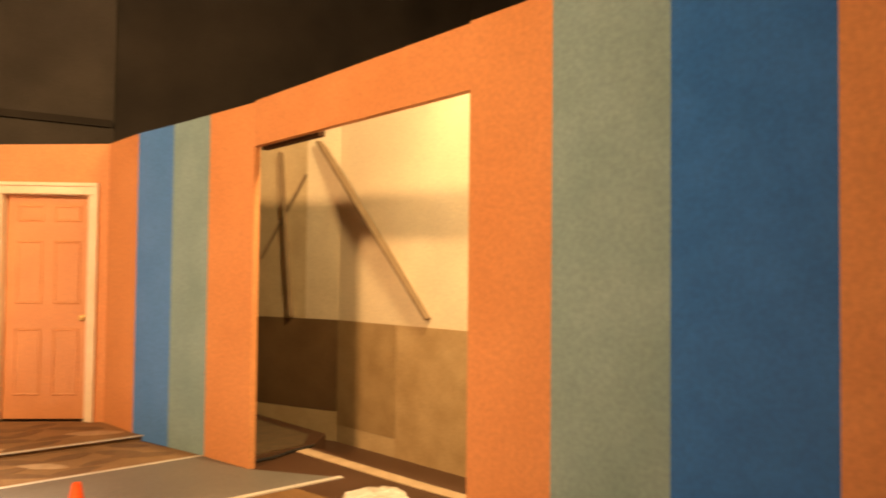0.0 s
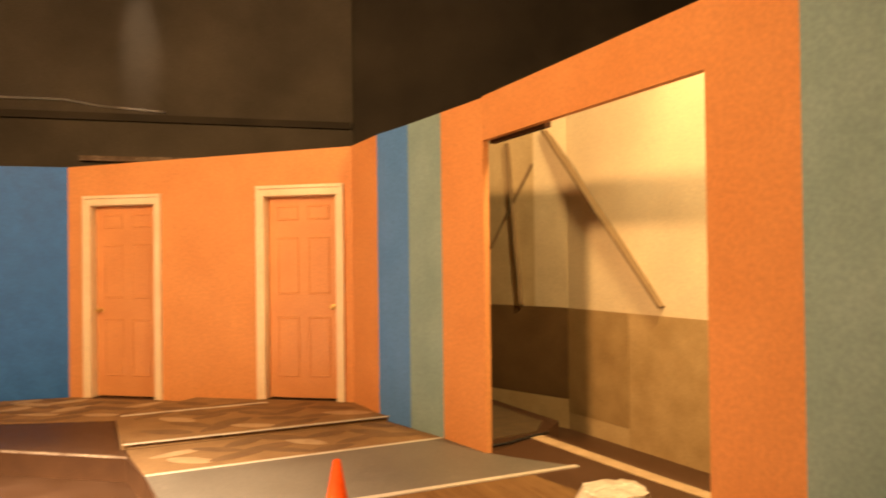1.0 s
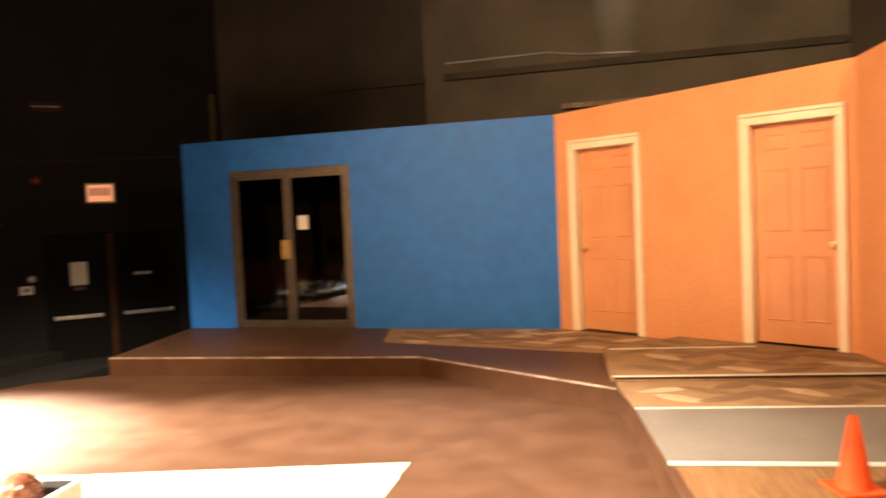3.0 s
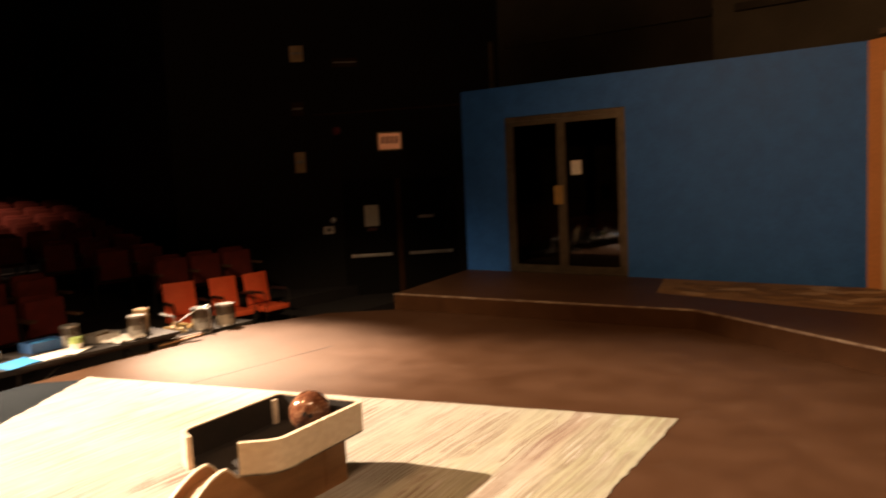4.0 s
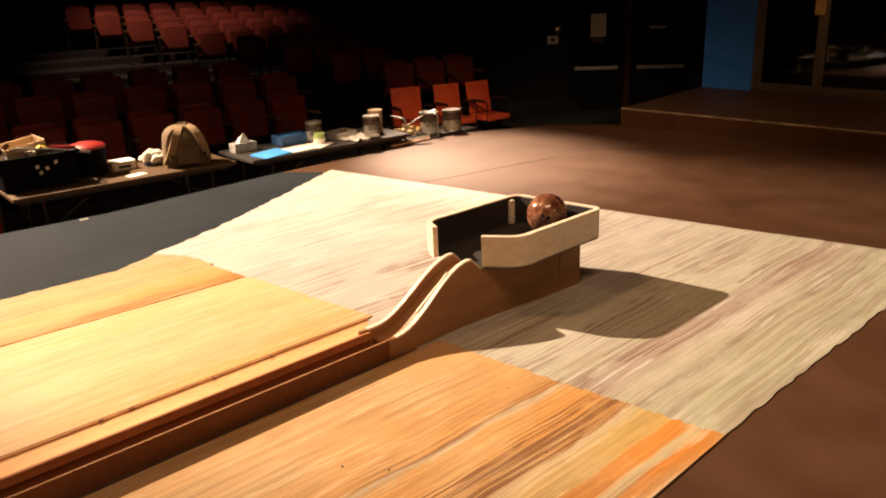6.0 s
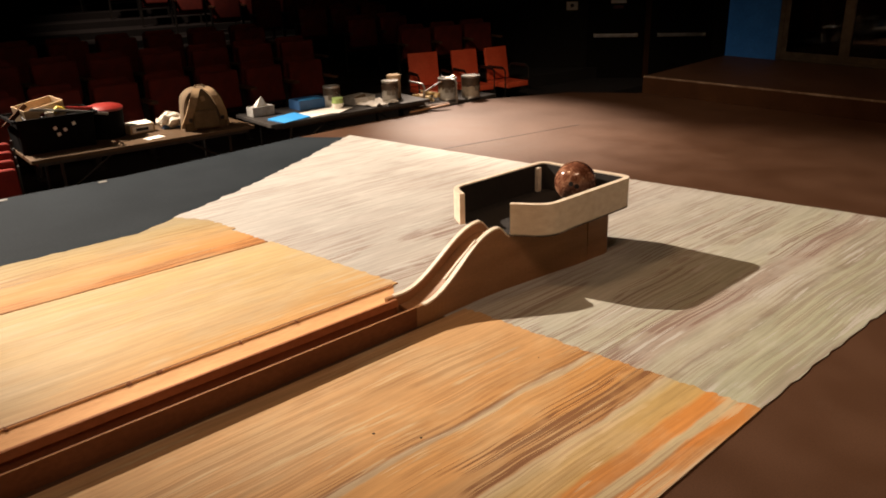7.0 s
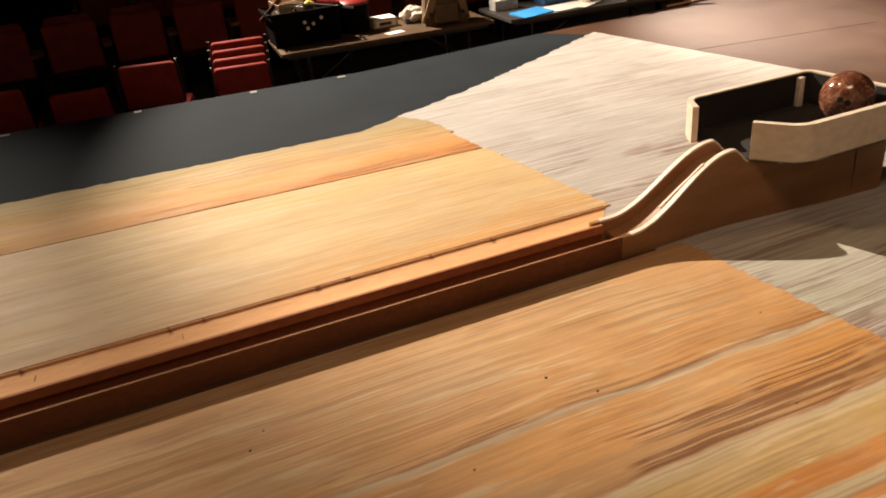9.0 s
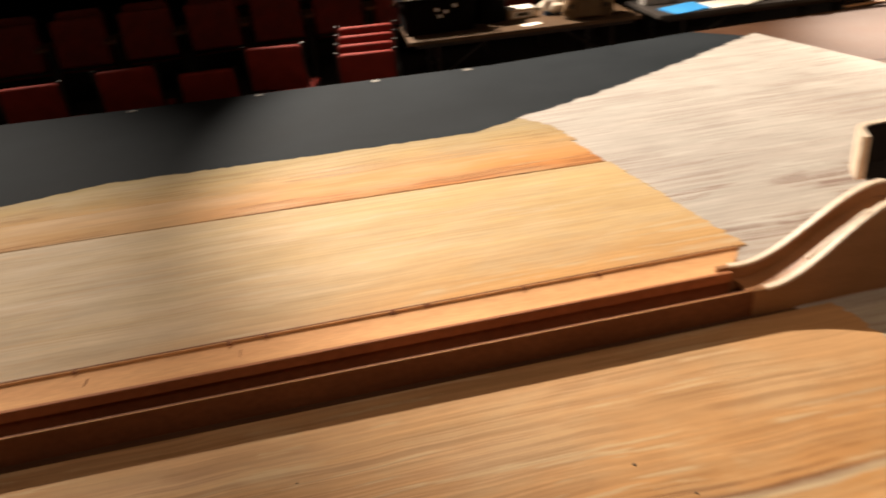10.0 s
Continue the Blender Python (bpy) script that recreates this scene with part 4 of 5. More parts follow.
def panel_door(name, along, z, flip, label):
    d = new(name)
    d.matrix_world = pose(BR[0] + WD.x * along, BR[1] + WD.y * along, z, 0, 0, WA)
    tagged(d, label, "door", kind="structure")
    w, h, c = DOOR_W, DOOR_H, 0.085
    # x along the wall, -y to the stage; the leaf stands well back in its jambs
    back = 0.082
    part("door_leaf", box(-w / 2 + 0.003, w / 2 - 0.003, back, back + 0.035, 0.012, h - 0.003), M["door"], d)
    for x0, x1 in ((-0.285, -0.050), (0.050, 0.285)):
        for z0, z1 in ((0.22, 0.83), (1.05, 1.63), (1.80, 1.955)):
            bm = bmesh.new()
            o = [bm.verts.new((x, back - 0.0005, zz)) for x, zz in ((x0, z0), (x1, z0), (x1, z1), (x0, z1))]
            i1 = [bm.verts.new((x, back - 0.0085, zz)) for x, zz in ((x0 + .010, z0 + .012), (x1 - .010, z0 + .012), (x1 - .010, z1 - .012), (x0 + .010, z1 - .012))]
            i2 = [bm.verts.new((x, back - 0.0015, zz)) for x, zz in ((x0 + .020, z0 + .026), (x1 - .020, z0 + .026), (x1 - .020, z1 - .026), (x0 + .020, z1 - .026))]
            for a, b in ((o, i1), (i1, i2)):
                for k in range(4):
                    bm.faces.new((a[k], a[(k + 1) % 4], b[(k + 1) % 4], b[k]))
            bm.faces.new(i2)
            part("door_panel", bm, M["door"], d)
    for s_ in (-1, 1):
        a, b = sorted((s_ * (w / 2 + 0.004), s_ * (w / 2 + c)))
        part("casing", box(a, b, -0.022, -0.001, 0, h + 0.003, 0.005), M["trim"], d, "cream painted door casing")
        a, b = sorted((s_ * (w / 2 + c - 0.030), s_ * (w / 2 + c + 0.004)))
        part("casing_moulding", box(a, b, -0.034, -0.0005, 0, h + 0.075, 0.006), M["trim"], d)
        a, b = sorted((s_ * (w / 2), s_ * (w / 2 + 0.018)))
        part("jamb", box(a, b, -0.0005, back + 0.036, 0, h + 0.018), M["trim"], d)
    part("casing", box(-w / 2 - c + 0.031, w / 2 + c - 0.031, -0.0225, -0.001, h + 0.004, h + 0.072, 0.005), M["trim"], d, "cream painted head casing")
    part("casing_moulding", box(-w / 2 - c - 0.004, w / 2 + c + 0.004, -0.036, -0.0005, h + 0.076, h + 0.108, 0.006), M["trim"], d)
    part("head_jamb", box(-w / 2, w / 2, 0.0, back + 0.036, h, h + 0.018), M["trim"], d)
    kx = (w / 2 - 0.055) * flip
    prof = [(0.026, 0), (0.026, 0.006), (0.011, 0.010), (0.011, 0.030), (0.024, 0.038), (0.028, 0.052), (0.022, 0.066), (0.008, 0.070)]
    smooth(part("door_knob", moved(lathe(prof, 20), pose(kx, back - 0.0005, 0.93, 90, 0, 0)), M["brass"], d, "dark brass door knob"), 50)
    return d


panel_door("door_1", *DOORS[0], -1, "closed orange six-panel door with cream casing")
panel_door("door_2", *DOORS[1], 1, "closed orange six-panel door with cream casing")

# ---- glass entrance door in the blue wall ----
gd = new("door_3")
gd.matrix_world = pose(-4.22, 9.93, P1 + 0.004)
tagged(gd, "closed aluminium double glass door", "door", kind="structure")
W, Hh = 0.86, 2.06
for x0, x1 in ((-W, -W + 0.055), (W - 0.055, W)):
    part("door_frame", box(x0, x1, -0.02, 0.05, 0, Hh, 0.004), M["alu"], gd)
part("door_frame", box(-W + 0.056, W - 0.056, -0.02, 0.05, Hh - 0.06, Hh, 0.004), M["alu"], gd)
part("threshold", box(-W + 0.056, W - 0.056, -0.02, 0.05, 0, 0.02, 0.003), M["alu"], gd)
for x0, x1, b in ((-W + 0.058, -0.035, 0.055), (-0.033, W - 0.058, 0.06)):
    leaf = part("door_leaf", box(x0, x0 + b, -0.012, 0.03, 0.022, Hh - 0.062, 0.004), M["alu"], gd)
    part("stile", box(x1 - b, x1, -0.012, 0.03, 0.022, Hh - 0.062, 0.004), M["alu"], leaf)
    part("rail", box(x0 + b, x1 - b, -0.012, 0.03, 0.022, 0.10, 0.004), M["alu"], leaf)
    part("rail", box(x0 + b, x1 - b, -0.012, 0.03, Hh - 0.12, Hh - 0.062, 0.004), M["alu"], leaf)
    g = part("pane", box(x0 + b, x1 - b, 0.006, 0.012, 0.10, Hh - 0.12), M["glass"], leaf)
    g.visible_shadow = False
part("lock_plate", box(-0.135, -0.012, -0.035, -0.013, 0.90, 1.14, 0.005), M["brass"], gd, "brass pull plate")
part("notice", box(0.10, 0.245, 0.000, 0.003, 1.27, 1.45), M["paper"], gd, "small white paper notice taped to the glass")
tagged(part("wall_vestibule", box(-5.4, -3.0, 10.7, 10.75, 0, 2.6), M["black"]), "black masking flat behind the glass door", "wall", kind="structure")

# ---- traffic cone ----
cone = new("traffic_cone")
cone.matrix_world = pose(1.33, 4.975, P1 + 0.004, 0, 0, 20)
tagged(cone, "small orange plastic traffic cone on the platform", "traffic cone")
smooth(part("cone_body", lathe([(0.083, 0.018), (0.080, 0.028), (0.022, 0.352), (0.018, 0.358), (0.012, 0.358), (0.012, 0.33)], 32), M["cone"], cone), 40)
part("base", box(-0.112, 0.112, -0.112, 0.112, 0, 0.018, 0.006), M["cone"], cone)

# ---- covered paint pail beside the opening ----
pail = new("paint_pail")
pail.matrix_world = pose(2.66, 4.33, P1 + 0.004)
tagged(pail, "pale bucket wrapped in clear plastic sheet", "bucket")
smooth(part("bucket", lathe([(0.13, 0), (0.15, 0.22), (0.158, 0.225), (0.158, 0.245), (0.15, 0.25)], 28), M["paper"], pail), 40)
bm = bmesh.new()
random.seed(5)
rings = []
for k, (r, z) in enumerate(((0.02, 0.268), (0.09, 0.266), (0.165, 0.256), (0.178, 0.20), (0.185, 0.10), (0.215, 0.005))):
    rings.append([bm.verts.new(((r + random.uniform(-.012, .012) * min(k, 3)) * math.cos(a), (r + random.uniform(-.012, .012) * min(k, 3)) * math.sin(a), z + random.uniform(-.006, .006))) for a in [2 * math.pi * i / 30 for i in range(30)]])
for a, b in zip(rings, rings[1:]):
    for k in range(30):
        bm.faces.new((a[k], a[(k + 1) % 30], b[(k + 1) % 30], b[k]))
bm.faces.new(rings[0])
M["sheet"] = surface("dusty_plastic_sheet", (0.55, 0.48, 0.38), (0.78, 0.72, 0.62), 9, 0.25, 0.2)
part("plastic_wrap", bm, M["sheet"], pail, "crumpled translucent plastic wrap")

# ---- stage edge ----
tagged(part("tape_marks", join(join(box(-5.52, -5.47, 0.65, 0.70, 0.004, 0.006), box(-5.55, -5.50, 1.45, 1.50, 0.004, 0.006)), join(box(-5.58, -5.53, 2.1, 2.16, 0.004, 0.006), box(-5.46, -5.42, -0.2, -0.14, 0.004, 0.006))), M["floor_glue"]), "small pale tape marks on the stage edge", "tape", kind="stuff")
tagged(part("stage_fascia", between((-5.50, -0.2), (-5.62, 2.3), -5.5, 2.5, 0.0, 0.02, HOUSE, -0.012), M["black"]), "black stage front", "wall", kind="structure")

# ---- auditorium ----
ROW0 = -8.05


def tier_z(k):
    return -0.39 + 0.115 * k - (0.06 if k == 0 else 0)


for k in range(14):
    x1 = -6.75 if k == 0 else ROW0 + 0.45 - 1.0 * k
    x0 = ROW0 + 0.45 - 1.0 * (k + 1)
    tagged(part("seating_tier", prism([(x0, -10), (x1 + 0.55 * (k == 0), -10), (x1 - 0.9 * (k == 0), 12.0), (x0, 12.0)] if k == 0 else [(x0, -10), (x1, -10), (x1, 12.0), (x0, 12.0)], HOUSE, tier_z(k)), M["house"]), "dark carpeted seating step", "step", kind="structure")


def cushion(w, h, d, r=0.03):
    """A padded panel, x thick, y wide, z tall, a little domed."""
    bm = box(-d / 2, d / 2, -w / 2, w / 2, 0, h)
    bmesh.ops.bevel(bm, geom=bm.edges[:], offset=r, segments=3, affect="EDGES", profile=0.6)
    return bm


def theatre_seat():
    t = new("theatre_seat")
    b = cushion(0.48, 0.56, 0.085, 0.035)
    for v in b.verts:
        if v.co.z > 0.3:
            v.co.y *= 1 - 0.22 * ((v.co.z - 0.3) / 0.26) ** 2.4
            v.co.z -= 0.9 * v.co.y ** 2 * (v.co.z - 0.3) / 0.26
    smooth(part("backrest", moved(b, pose(-0.02, 0, 0.34, 0, -12, 0)), M["red_seat"], t), 50)
    smooth(part("seat", moved(cushion(0.46, 0.42, 0.09, 0.035), pose(0.075, 0, 0.40, 0, -6, 0)), M["red_seat"], t, "tipped-up red seat cushion"), 50)
    part("hinge_rail", box(0.03, 0.07, -0.23, 0.23, 0.375, 0.395, 0.003), M["black_metal"], t)
    for y in (-0.268, 0.268):
        st = part("standard", box(-0.02, 0.05, y - 0.014, y + 0.014, 0, 0.60, 0.005), M["black_metal"], t)
        part("foot", box(-0.10, 0.16, y - 0.02, y + 0.02, 0, 0.02, 0.005), M["black_metal"], st)
        smooth(part("armrest", box(-0.05, 0.30, y - 0.026, y + 0.026, 0.602, 0.632, 0.010), M["dark_wood"], st, "brown wooden armrest"), 50)
    return tagged(t, "dark red upholstered theatre seat, tipped up", "theatre seat", "rows of theatre seats")


first = theatre_seat()
first.matrix_world = pose(ROW0 + 0.42, 0.06, tier_z(0), 0, 0, 8)
for k in range(3):
    for s_ in range(-4, 11):
        y = 0.06 + 0.565 * s_ + 0.2 * (k % 2)
        if (k, s_) == (0, 0) or (k > 0 and s_ < 0) or y > 5.5:
            continue
        x = ROW0 + 0.42 - 0.13 * (y + 0.05) * (k == 0) - 0.13 * 2 * (k > 0) - 1.0 * k + (0.05 if s_ < 0 else 0)
        copy_thing(first, pose(x, y, tier_z(k), 0, 0, 6))
for k in range(1, 13):
    for s_ in range(8):
        y = 7.05 - 0.30 * (k - 2) + 0.56 * s_
        if y > (9.0 if k == 1 else 8.05 + 0.22 * (k - 2)):
            continue
        copy_thing(first, pose(ROW0 - 0.1 - 1.0 * k, y, tier_z(k), 0, 0, -8))


def stacking_chair(vinyl, label, cat_group=""):
    """A padded stacking chair, its back towards the stage (+x)."""
    c = new("stacking_chair")
    b = cushion(0.42, 0.36, 0.05, 0.022)
    for v in b.verts:
        if v.co.z > 0.18:
            v.co.z -= 2.2 * abs(v.co.y) ** 2.6 * (v.co.z - 0.18) / 0.18
            v.co.y *= 1 - 0.07 * (v.co.z - 0.18) / 0.18
        v.co.x += 0.10 * (v.co.y ** 2) * 2
    smooth(part("backrest", moved(b, pose(0.20, 0, 0.50, 0, 10, 0)), vinyl, c), 50)
    smooth(part("seat", moved(cushion(0.43, 0.43, 0.055, 0.022), pose(0.20, 0, 0.435, 0, -90, 0)), vinyl, c), 50)
    for y in (-0.215, 0.215):
        part("back_leg", tube([(0.27, y, 0), (0.22, y, 0.42), (0.21, y, 0.55), (0.265, y, 0.84)], 0.009), M["black_metal"], c)
        part("front_leg", tube([(-0.22, y, 0), (-0.20, y, 0.43), (0.20, y, 0.43)], 0.009), M["black_metal"], c)
    return tagged(c, label, "chair", cat_group)


red = stacking_chair(M["red_vinyl"], "red vinyl stacking chair with its back to the stage", "stacking chairs at the stage edge")
red.matrix_world = pose(-6.13, 0.80, HOUSE + 0.02, 0, 0, -6)
copy_thing(red, pose(-6.10, -0.30, HOUSE - 0.02, 0, 0, 5))
copy_thing(red, pose(-6.22, 0.24, HOUSE - 0.12, 0, 0, 3))
copy_thing(red, pose(-6.02, -0.95, HOUSE - 0.05, 0, 0, 4))
for k in range(4):
    copy_thing(red, pose(-6.13 - 0.07 * k, 1.44 + 0.006 * k, HOUSE - 0.09 + 0.050 * k, 0, 0, -2))


def armchair():
    """An orange chair with metal arms, facing +x."""
    c = new("armchair")
    smooth(part("backrest", moved(cushion(0.46, 0.44, 0.06, 0.012), pose(-0.22, 0, 0.44, 0, -10, 0)), M["orange_vinyl"], c), 50)
    smooth(part("seat", moved(cushion(0.47, 0.47, 0.07, 0.015), pose(0.24, 0, 0.40, 0, -90, 0)), M["orange_vinyl"], c), 50)
    for y in (-0.26, 0.26):
        fr = part("arm_frame", tube([(-0.22, y, 0.0), (-0.22, y, 0.60), (-0.18, y, 0.63), (0.18, y, 0.63), (0.22, y, 0.60), (0.22, y, 0.0)], 0.012), M["black_metal"], c)
        part("arm_pad", box(-0.16, 0.16, y - 0.02, y + 0.02, 0.635, 0.655, 0.008), M["black_metal"], fr)
    part("stretcher", tube([(-0.22, -0.26, 0.36), (-0.22, 0.26, 0.36)], 0.010), M["black_metal"], c)
    return tagged(c, "orange vinyl armchair with a dark metal frame", "chair", "orange armchairs")


oc = armchair()
CHAIR = Matrix.Diagonal((0.95, 0.92, 1.0, 1))
oc.matrix_world = pose(-8.25, 6.97, HOUSE, 0, 0, -14) @ CHAIR
copy_thing(oc, pose(-8.12, 7.60, HOUSE, 0, 0, -8) @ CHAIR)
copy_thing(oc, pose(-8.02, 8.13, HOUSE, 0, 0, 2) @ CHAIR)


def folding_table(x, y, length, width, turn, top, label):
    t = new("folding_table")
    t.matrix_world = pose(x, y, HOUSE, 0, 0, turn)
    h = 0.72
    part("tabletop", box(-width / 2, width / 2, -length / 2, length / 2, h - 0.03, h, 0.006), top, t)
    part("apron", box(-width / 2 + 0.03, width / 2 - 0.03, -length / 2 + 0.05, length / 2 - 0.05, h - 0.06, h - 0.031), M["black_metal"], t)
    for s_ in (-1, 1):
        y0 = s_ * (length / 2 - 0.22)
        for x0 in (-width / 2 + 0.06, width / 2 - 0.06):
            part("leg", tube([(x0, y0, 0), (x0, y0, h - 0.05)], 0.014), M["black_metal"], t)
        part("crossbar", tube([(-width / 2 + 0.06, y0, 0.12), (width / 2 - 0.06, y0, 0.12)], 0.011), M["black_metal"], t)
        part("brace", tube([(width / 2 - 0.06, y0, 0.42), (width / 2 - 0.06, y0 - s_ * 0.38, h - 0.06)], 0.009), M["black_metal"], t)
    return tagged(t, label, "table")


TT = HOUSE + 0.72
folding_table(-6.48, 2.66, 1.83, 0.70, 3, M["table"], "brown laminate folding table beside the stage edge")
folding_table(-6.48, 4.58, 1.80, 0.72, 3, M["table_dark"], "dark folding table crowded with paint things")


def at_table(ob, x, y, turn=0, z=TT):
    ob.matrix_world = pose(x, y, z, 0, 0, turn)
    return ob


# black bin full of tools
bin_ = at_table(new("tool_bin"), -6.52, 2.02, 4)
tagged(bin_, "black plastic bin overflowing with tools and boxes", "bin")
bm = band(rounded([(-0.19, -0.27), (0.19, -0.27), (0.19, 0.27), (-0.19, 0.27), (-0.19, -0.262)], 0.03), -0.012, 0.0, 0.26)
for v in bm.verts:
    v.co.x *= 1 + 0.25 * v.co.z
    v.co.y *= 1 + 0.25 * v.co.z
part("body", bm, M["bin"], bin_)
part("bottom", box(-0.185, 0.185, -0.26, 0.26, 0, 0.012), M["bin"], bin_)
part("rim", band(rounded([(-0.215, -0.305), (0.215, -0.305), (0.215, 0.305), (-0.215, 0.305), (-0.215, -0.295)], 0.03), 0.012, 0.255, 0.275), M["bin"], bin_)
part("contents", box(-0.17, 0.17, -0.25, 0.25, 0.012, 0.22, 0.01), M["bin"], bin_, "jumble of dark tools")
carton = part("carton", moved(band(rounded([(-0.10, -0.16), (0.10, -0.16), (0.10, 0.16), (-0.10, 0.16), (-0.10, -0.155)], 0.006, 2), -0.006, 0, 0.12), pose(-0.05, -0.05, 0.235, 8, 6, 12)), M["card"], bin_, "open tan cardboard carton")
part("carton_floor", moved(box(-0.098, 0.098, -0.158, 0.158, 0.0, 0.006), pose(-0.05, -0.05, 0.245, 8, 6, 12)), M["card"], carton)
part("plank", moved(box(-0.008, 0.008, -0.12, 0.12, 0, 0.035, 0.003), pose(0.02, -0.24, 0.27, 38, 0, 8)), M["riser"], bin_, "dark wooden board standing in the bin")
part("handle_pole", moved(tube([(0, -0.25, 0.06), (0, 0.0, 0.02), (0, 0.32, -0.05)], 0.011), pose(0.10, 0.10, 0.27)), M["steel"], bin_, "thin steel pole")
part("yellow_tool", moved(tube([(0, -0.06, 0), (0.02, 0, 0.05), (0, 0.05, 0.03)], 0.022), pose(0.06, 0.05, 0.26)), M["yellow"], bin_, "yellow tool handle")
part("red_tool", moved(tube([(0, -0.2, 0), (0, 0, 0.03), (0, 0.2, 0.0)], 0.016), pose(0.05, 0.12, 0.27)), M["red_plastic"], bin_, "red tool handle")
part("cord_loop", moved(tube([(0.1 * math.cos(a), 0.09 * math.sin(a), 0.02 * math.sin(3 * a)) for a in [k * 0.4 for k in range(17)]], 0.008), pose(0.05, -0.12, 0.25)), M["cord"], bin_)
part("white_cup", moved(lathe([(0.03, 0), (0.035, 0.07)], 14), pose(0.10, -0.02, 0.225)), M["paper"], bin_)
for y, z in ((-0.02, 0.17), (0.05, 0.15), (0.12, 0.19), (0.0, 0.12)):
    part("sticker", moved(box(-0.001, 0.0015, -0.013, 0.013, 0, 0.028), pose(0.2115 + 0.047 * (z - 0.1), y, z, 20, 14, 0)), M["paper"], bin_, "torn white sticker")

rb = at_table(new("paint_bucket"), -6.62, 2.46)
tagged(rb, "black drum with a domed red lid", "bucket")
smooth(part("body", lathe([(0.135, 0), (0.145, 0.22), (0.145, 0.24), (0.135, 0.24), (0.12, 0.02)], 28), M["bin"], rb), 40)
smooth(part("red_lid", lathe([(0.150, 0.228), (0.152, 0.246), (0.135, 0.262), (0.09, 0.275), (0.03, 0.281), (0.004, 0.282)], 28), M["red_plastic"], rb, "domed red lid"), 40)

bx = at_table(new("small_box"), -6.62, 2.72, 8)
tagged(bx, "small open carton with printed sides", "box")
part("body", box(-0.07, 0.07, -0.11, 0.11, 0, 0.07, 0.003), M["card"], bx)
part("label_panel", box(0.0705, 0.0725, -0.09, 0.09, 0.01, 0.06), M["paper"], bx, "white printed label")
part("print_bar", box(0.073, 0.074, -0.06, 0.05, 0.022, 0.048), M["cord"], bx)
part("papers", moved(box(-0.065, 0.065, -0.10, 0.10, 0, 0.012, 0.003), pose(0, 0, 0.0705, 0, 4, 3)), M["paper"], bx)

bg = at_table(new("plastic_bag"), -6.62, 3.0, 0)
random.seed(11)
bm = bmesh.new()
bmesh.ops.create_icosphere(bm, subdivisions=3, radius=0.1)
for v in bm.verts:
    k = 1 + 0.35 * noise.noise(v.co * 22)
    v.co = Vector((v.co.x * 0.9 * k, v.co.y * 1.15 * k, max(0.0, v.co.z * 0.75 * k + 0.06)))
part("wrap", bm, M["sheet"], bg)
part("blue_pack", box(-0.06, 0.05, -0.09, 0.07, 0.002, 0.06, 0.006), M["blue_plastic"], bg)
tagged(bg, "crumpled clear plastic bag round a blue pack", "bag")
pp = at_table(part("paper_sheet", box(-0.045, 0.045, -0.08, 0.08, 0, 0.003), M["paper"]), -6.28, 2.74, 20)
tagged(pp, "loose white paper on the brown table", "paper")

# canvas backpack
M["canvas_strap"] = surface("worn_tan_strap", (0.20, 0.125, 0.055), (0.29, 0.19, 0.09), 14, 0.8, 0.3)
M["dark_canvas"] = surface("dark_tan_webbing", (0.085, 0.05, 0.022), (0.13, 0.08, 0.036), 16, 0.85, 0.3)
bp = at_table(new("backpack"), -6.42, 3.22, -8)
tagged(bp, "tan canvas backpack standing on the table", "backpack")


def webbing(points, w, t):
    """A flat strap through the points, w wide along y and t thick."""
    bm = bmesh.new()
    pts = [Vector(p) for p in points]
    rows = []
    for i, p in enumerate(pts):
        d = (pts[min(i + 1, len(pts) - 1)] - pts[max(i - 1, 0)]).normalized()
        q = Vector((0, 1, 0)) - d * d.y
        q.normalize()
        o = d.cross(q) * t / 2
        rows.append([bm.verts.new(p + q * a * w / 2 + o * c) for a, c in ((-1, -1), (1, -1), (1, 1), (-1, 1))])
    for a, b in zip(rows, rows[1:]):
        for k in range(4):
            bm.faces.new((a[k], a[(k + 1) % 4], b[(k + 1) % 4], b[k]))
    bm.faces.new(rows[0])
    bm.faces.new(rows[-1][::-1])
    return bm


def arch(w, h, k):
    """A point on the bag's outline, from one foot over the top to the other: an upright with a round top."""
    t = math.pi * k
    return -w * math.cos(t) * (1 if abs(math.cos(t)) > 0.98 else abs(math.cos(t)) ** -0.35), h * math.sin(t) ** 0.55


bm = bmesh.new()
rings = []
for x, f in ((-0.13, 0.80), (-0.115, 0.93), (-0.05, 1.0), (0.05, 1.0), (0.105, 0.95), (0.125, 0.84), (0.13, 0.60)):
    ring = []
    for k in range(33):
        y, z = arch(0.185 * f, 0.355 * (0.55 + 0.45 * f), k / 32)
        sag = 1 + 0.05 * noise.noise(Vector((x * 9, y * 9, z * 9)))
        ring.append(bm.verts.new((x * sag, y * sag, z)))
    rings.append(ring)
for a, b in zip(rings, rings[1:]):
    for k in range(32):
        bm.faces.new((a[k], a[k + 1], b[k + 1], b[k]))
    bm.faces.new((a[0], b[0], b[32], a[32]))
bm.faces.new(rings[0])
bm.faces.new(rings[-1][::-1])
smooth(part("body", bm, M["canvas"], bp), 50)
rim = [(0.118, *arch(0.176, 0.345, k / 24)) for k in range(25)]
smooth(part("piping", tube(rim, 0.007, 6), M["dark_canvas"], bp, "dark tan piping"), 60)
smooth(part("pocket", moved(cushion(0.21, 0.16, 0.05, 0.022), pose(0.142, 0.0, 0.015)), M["canvas"], bp), 60)
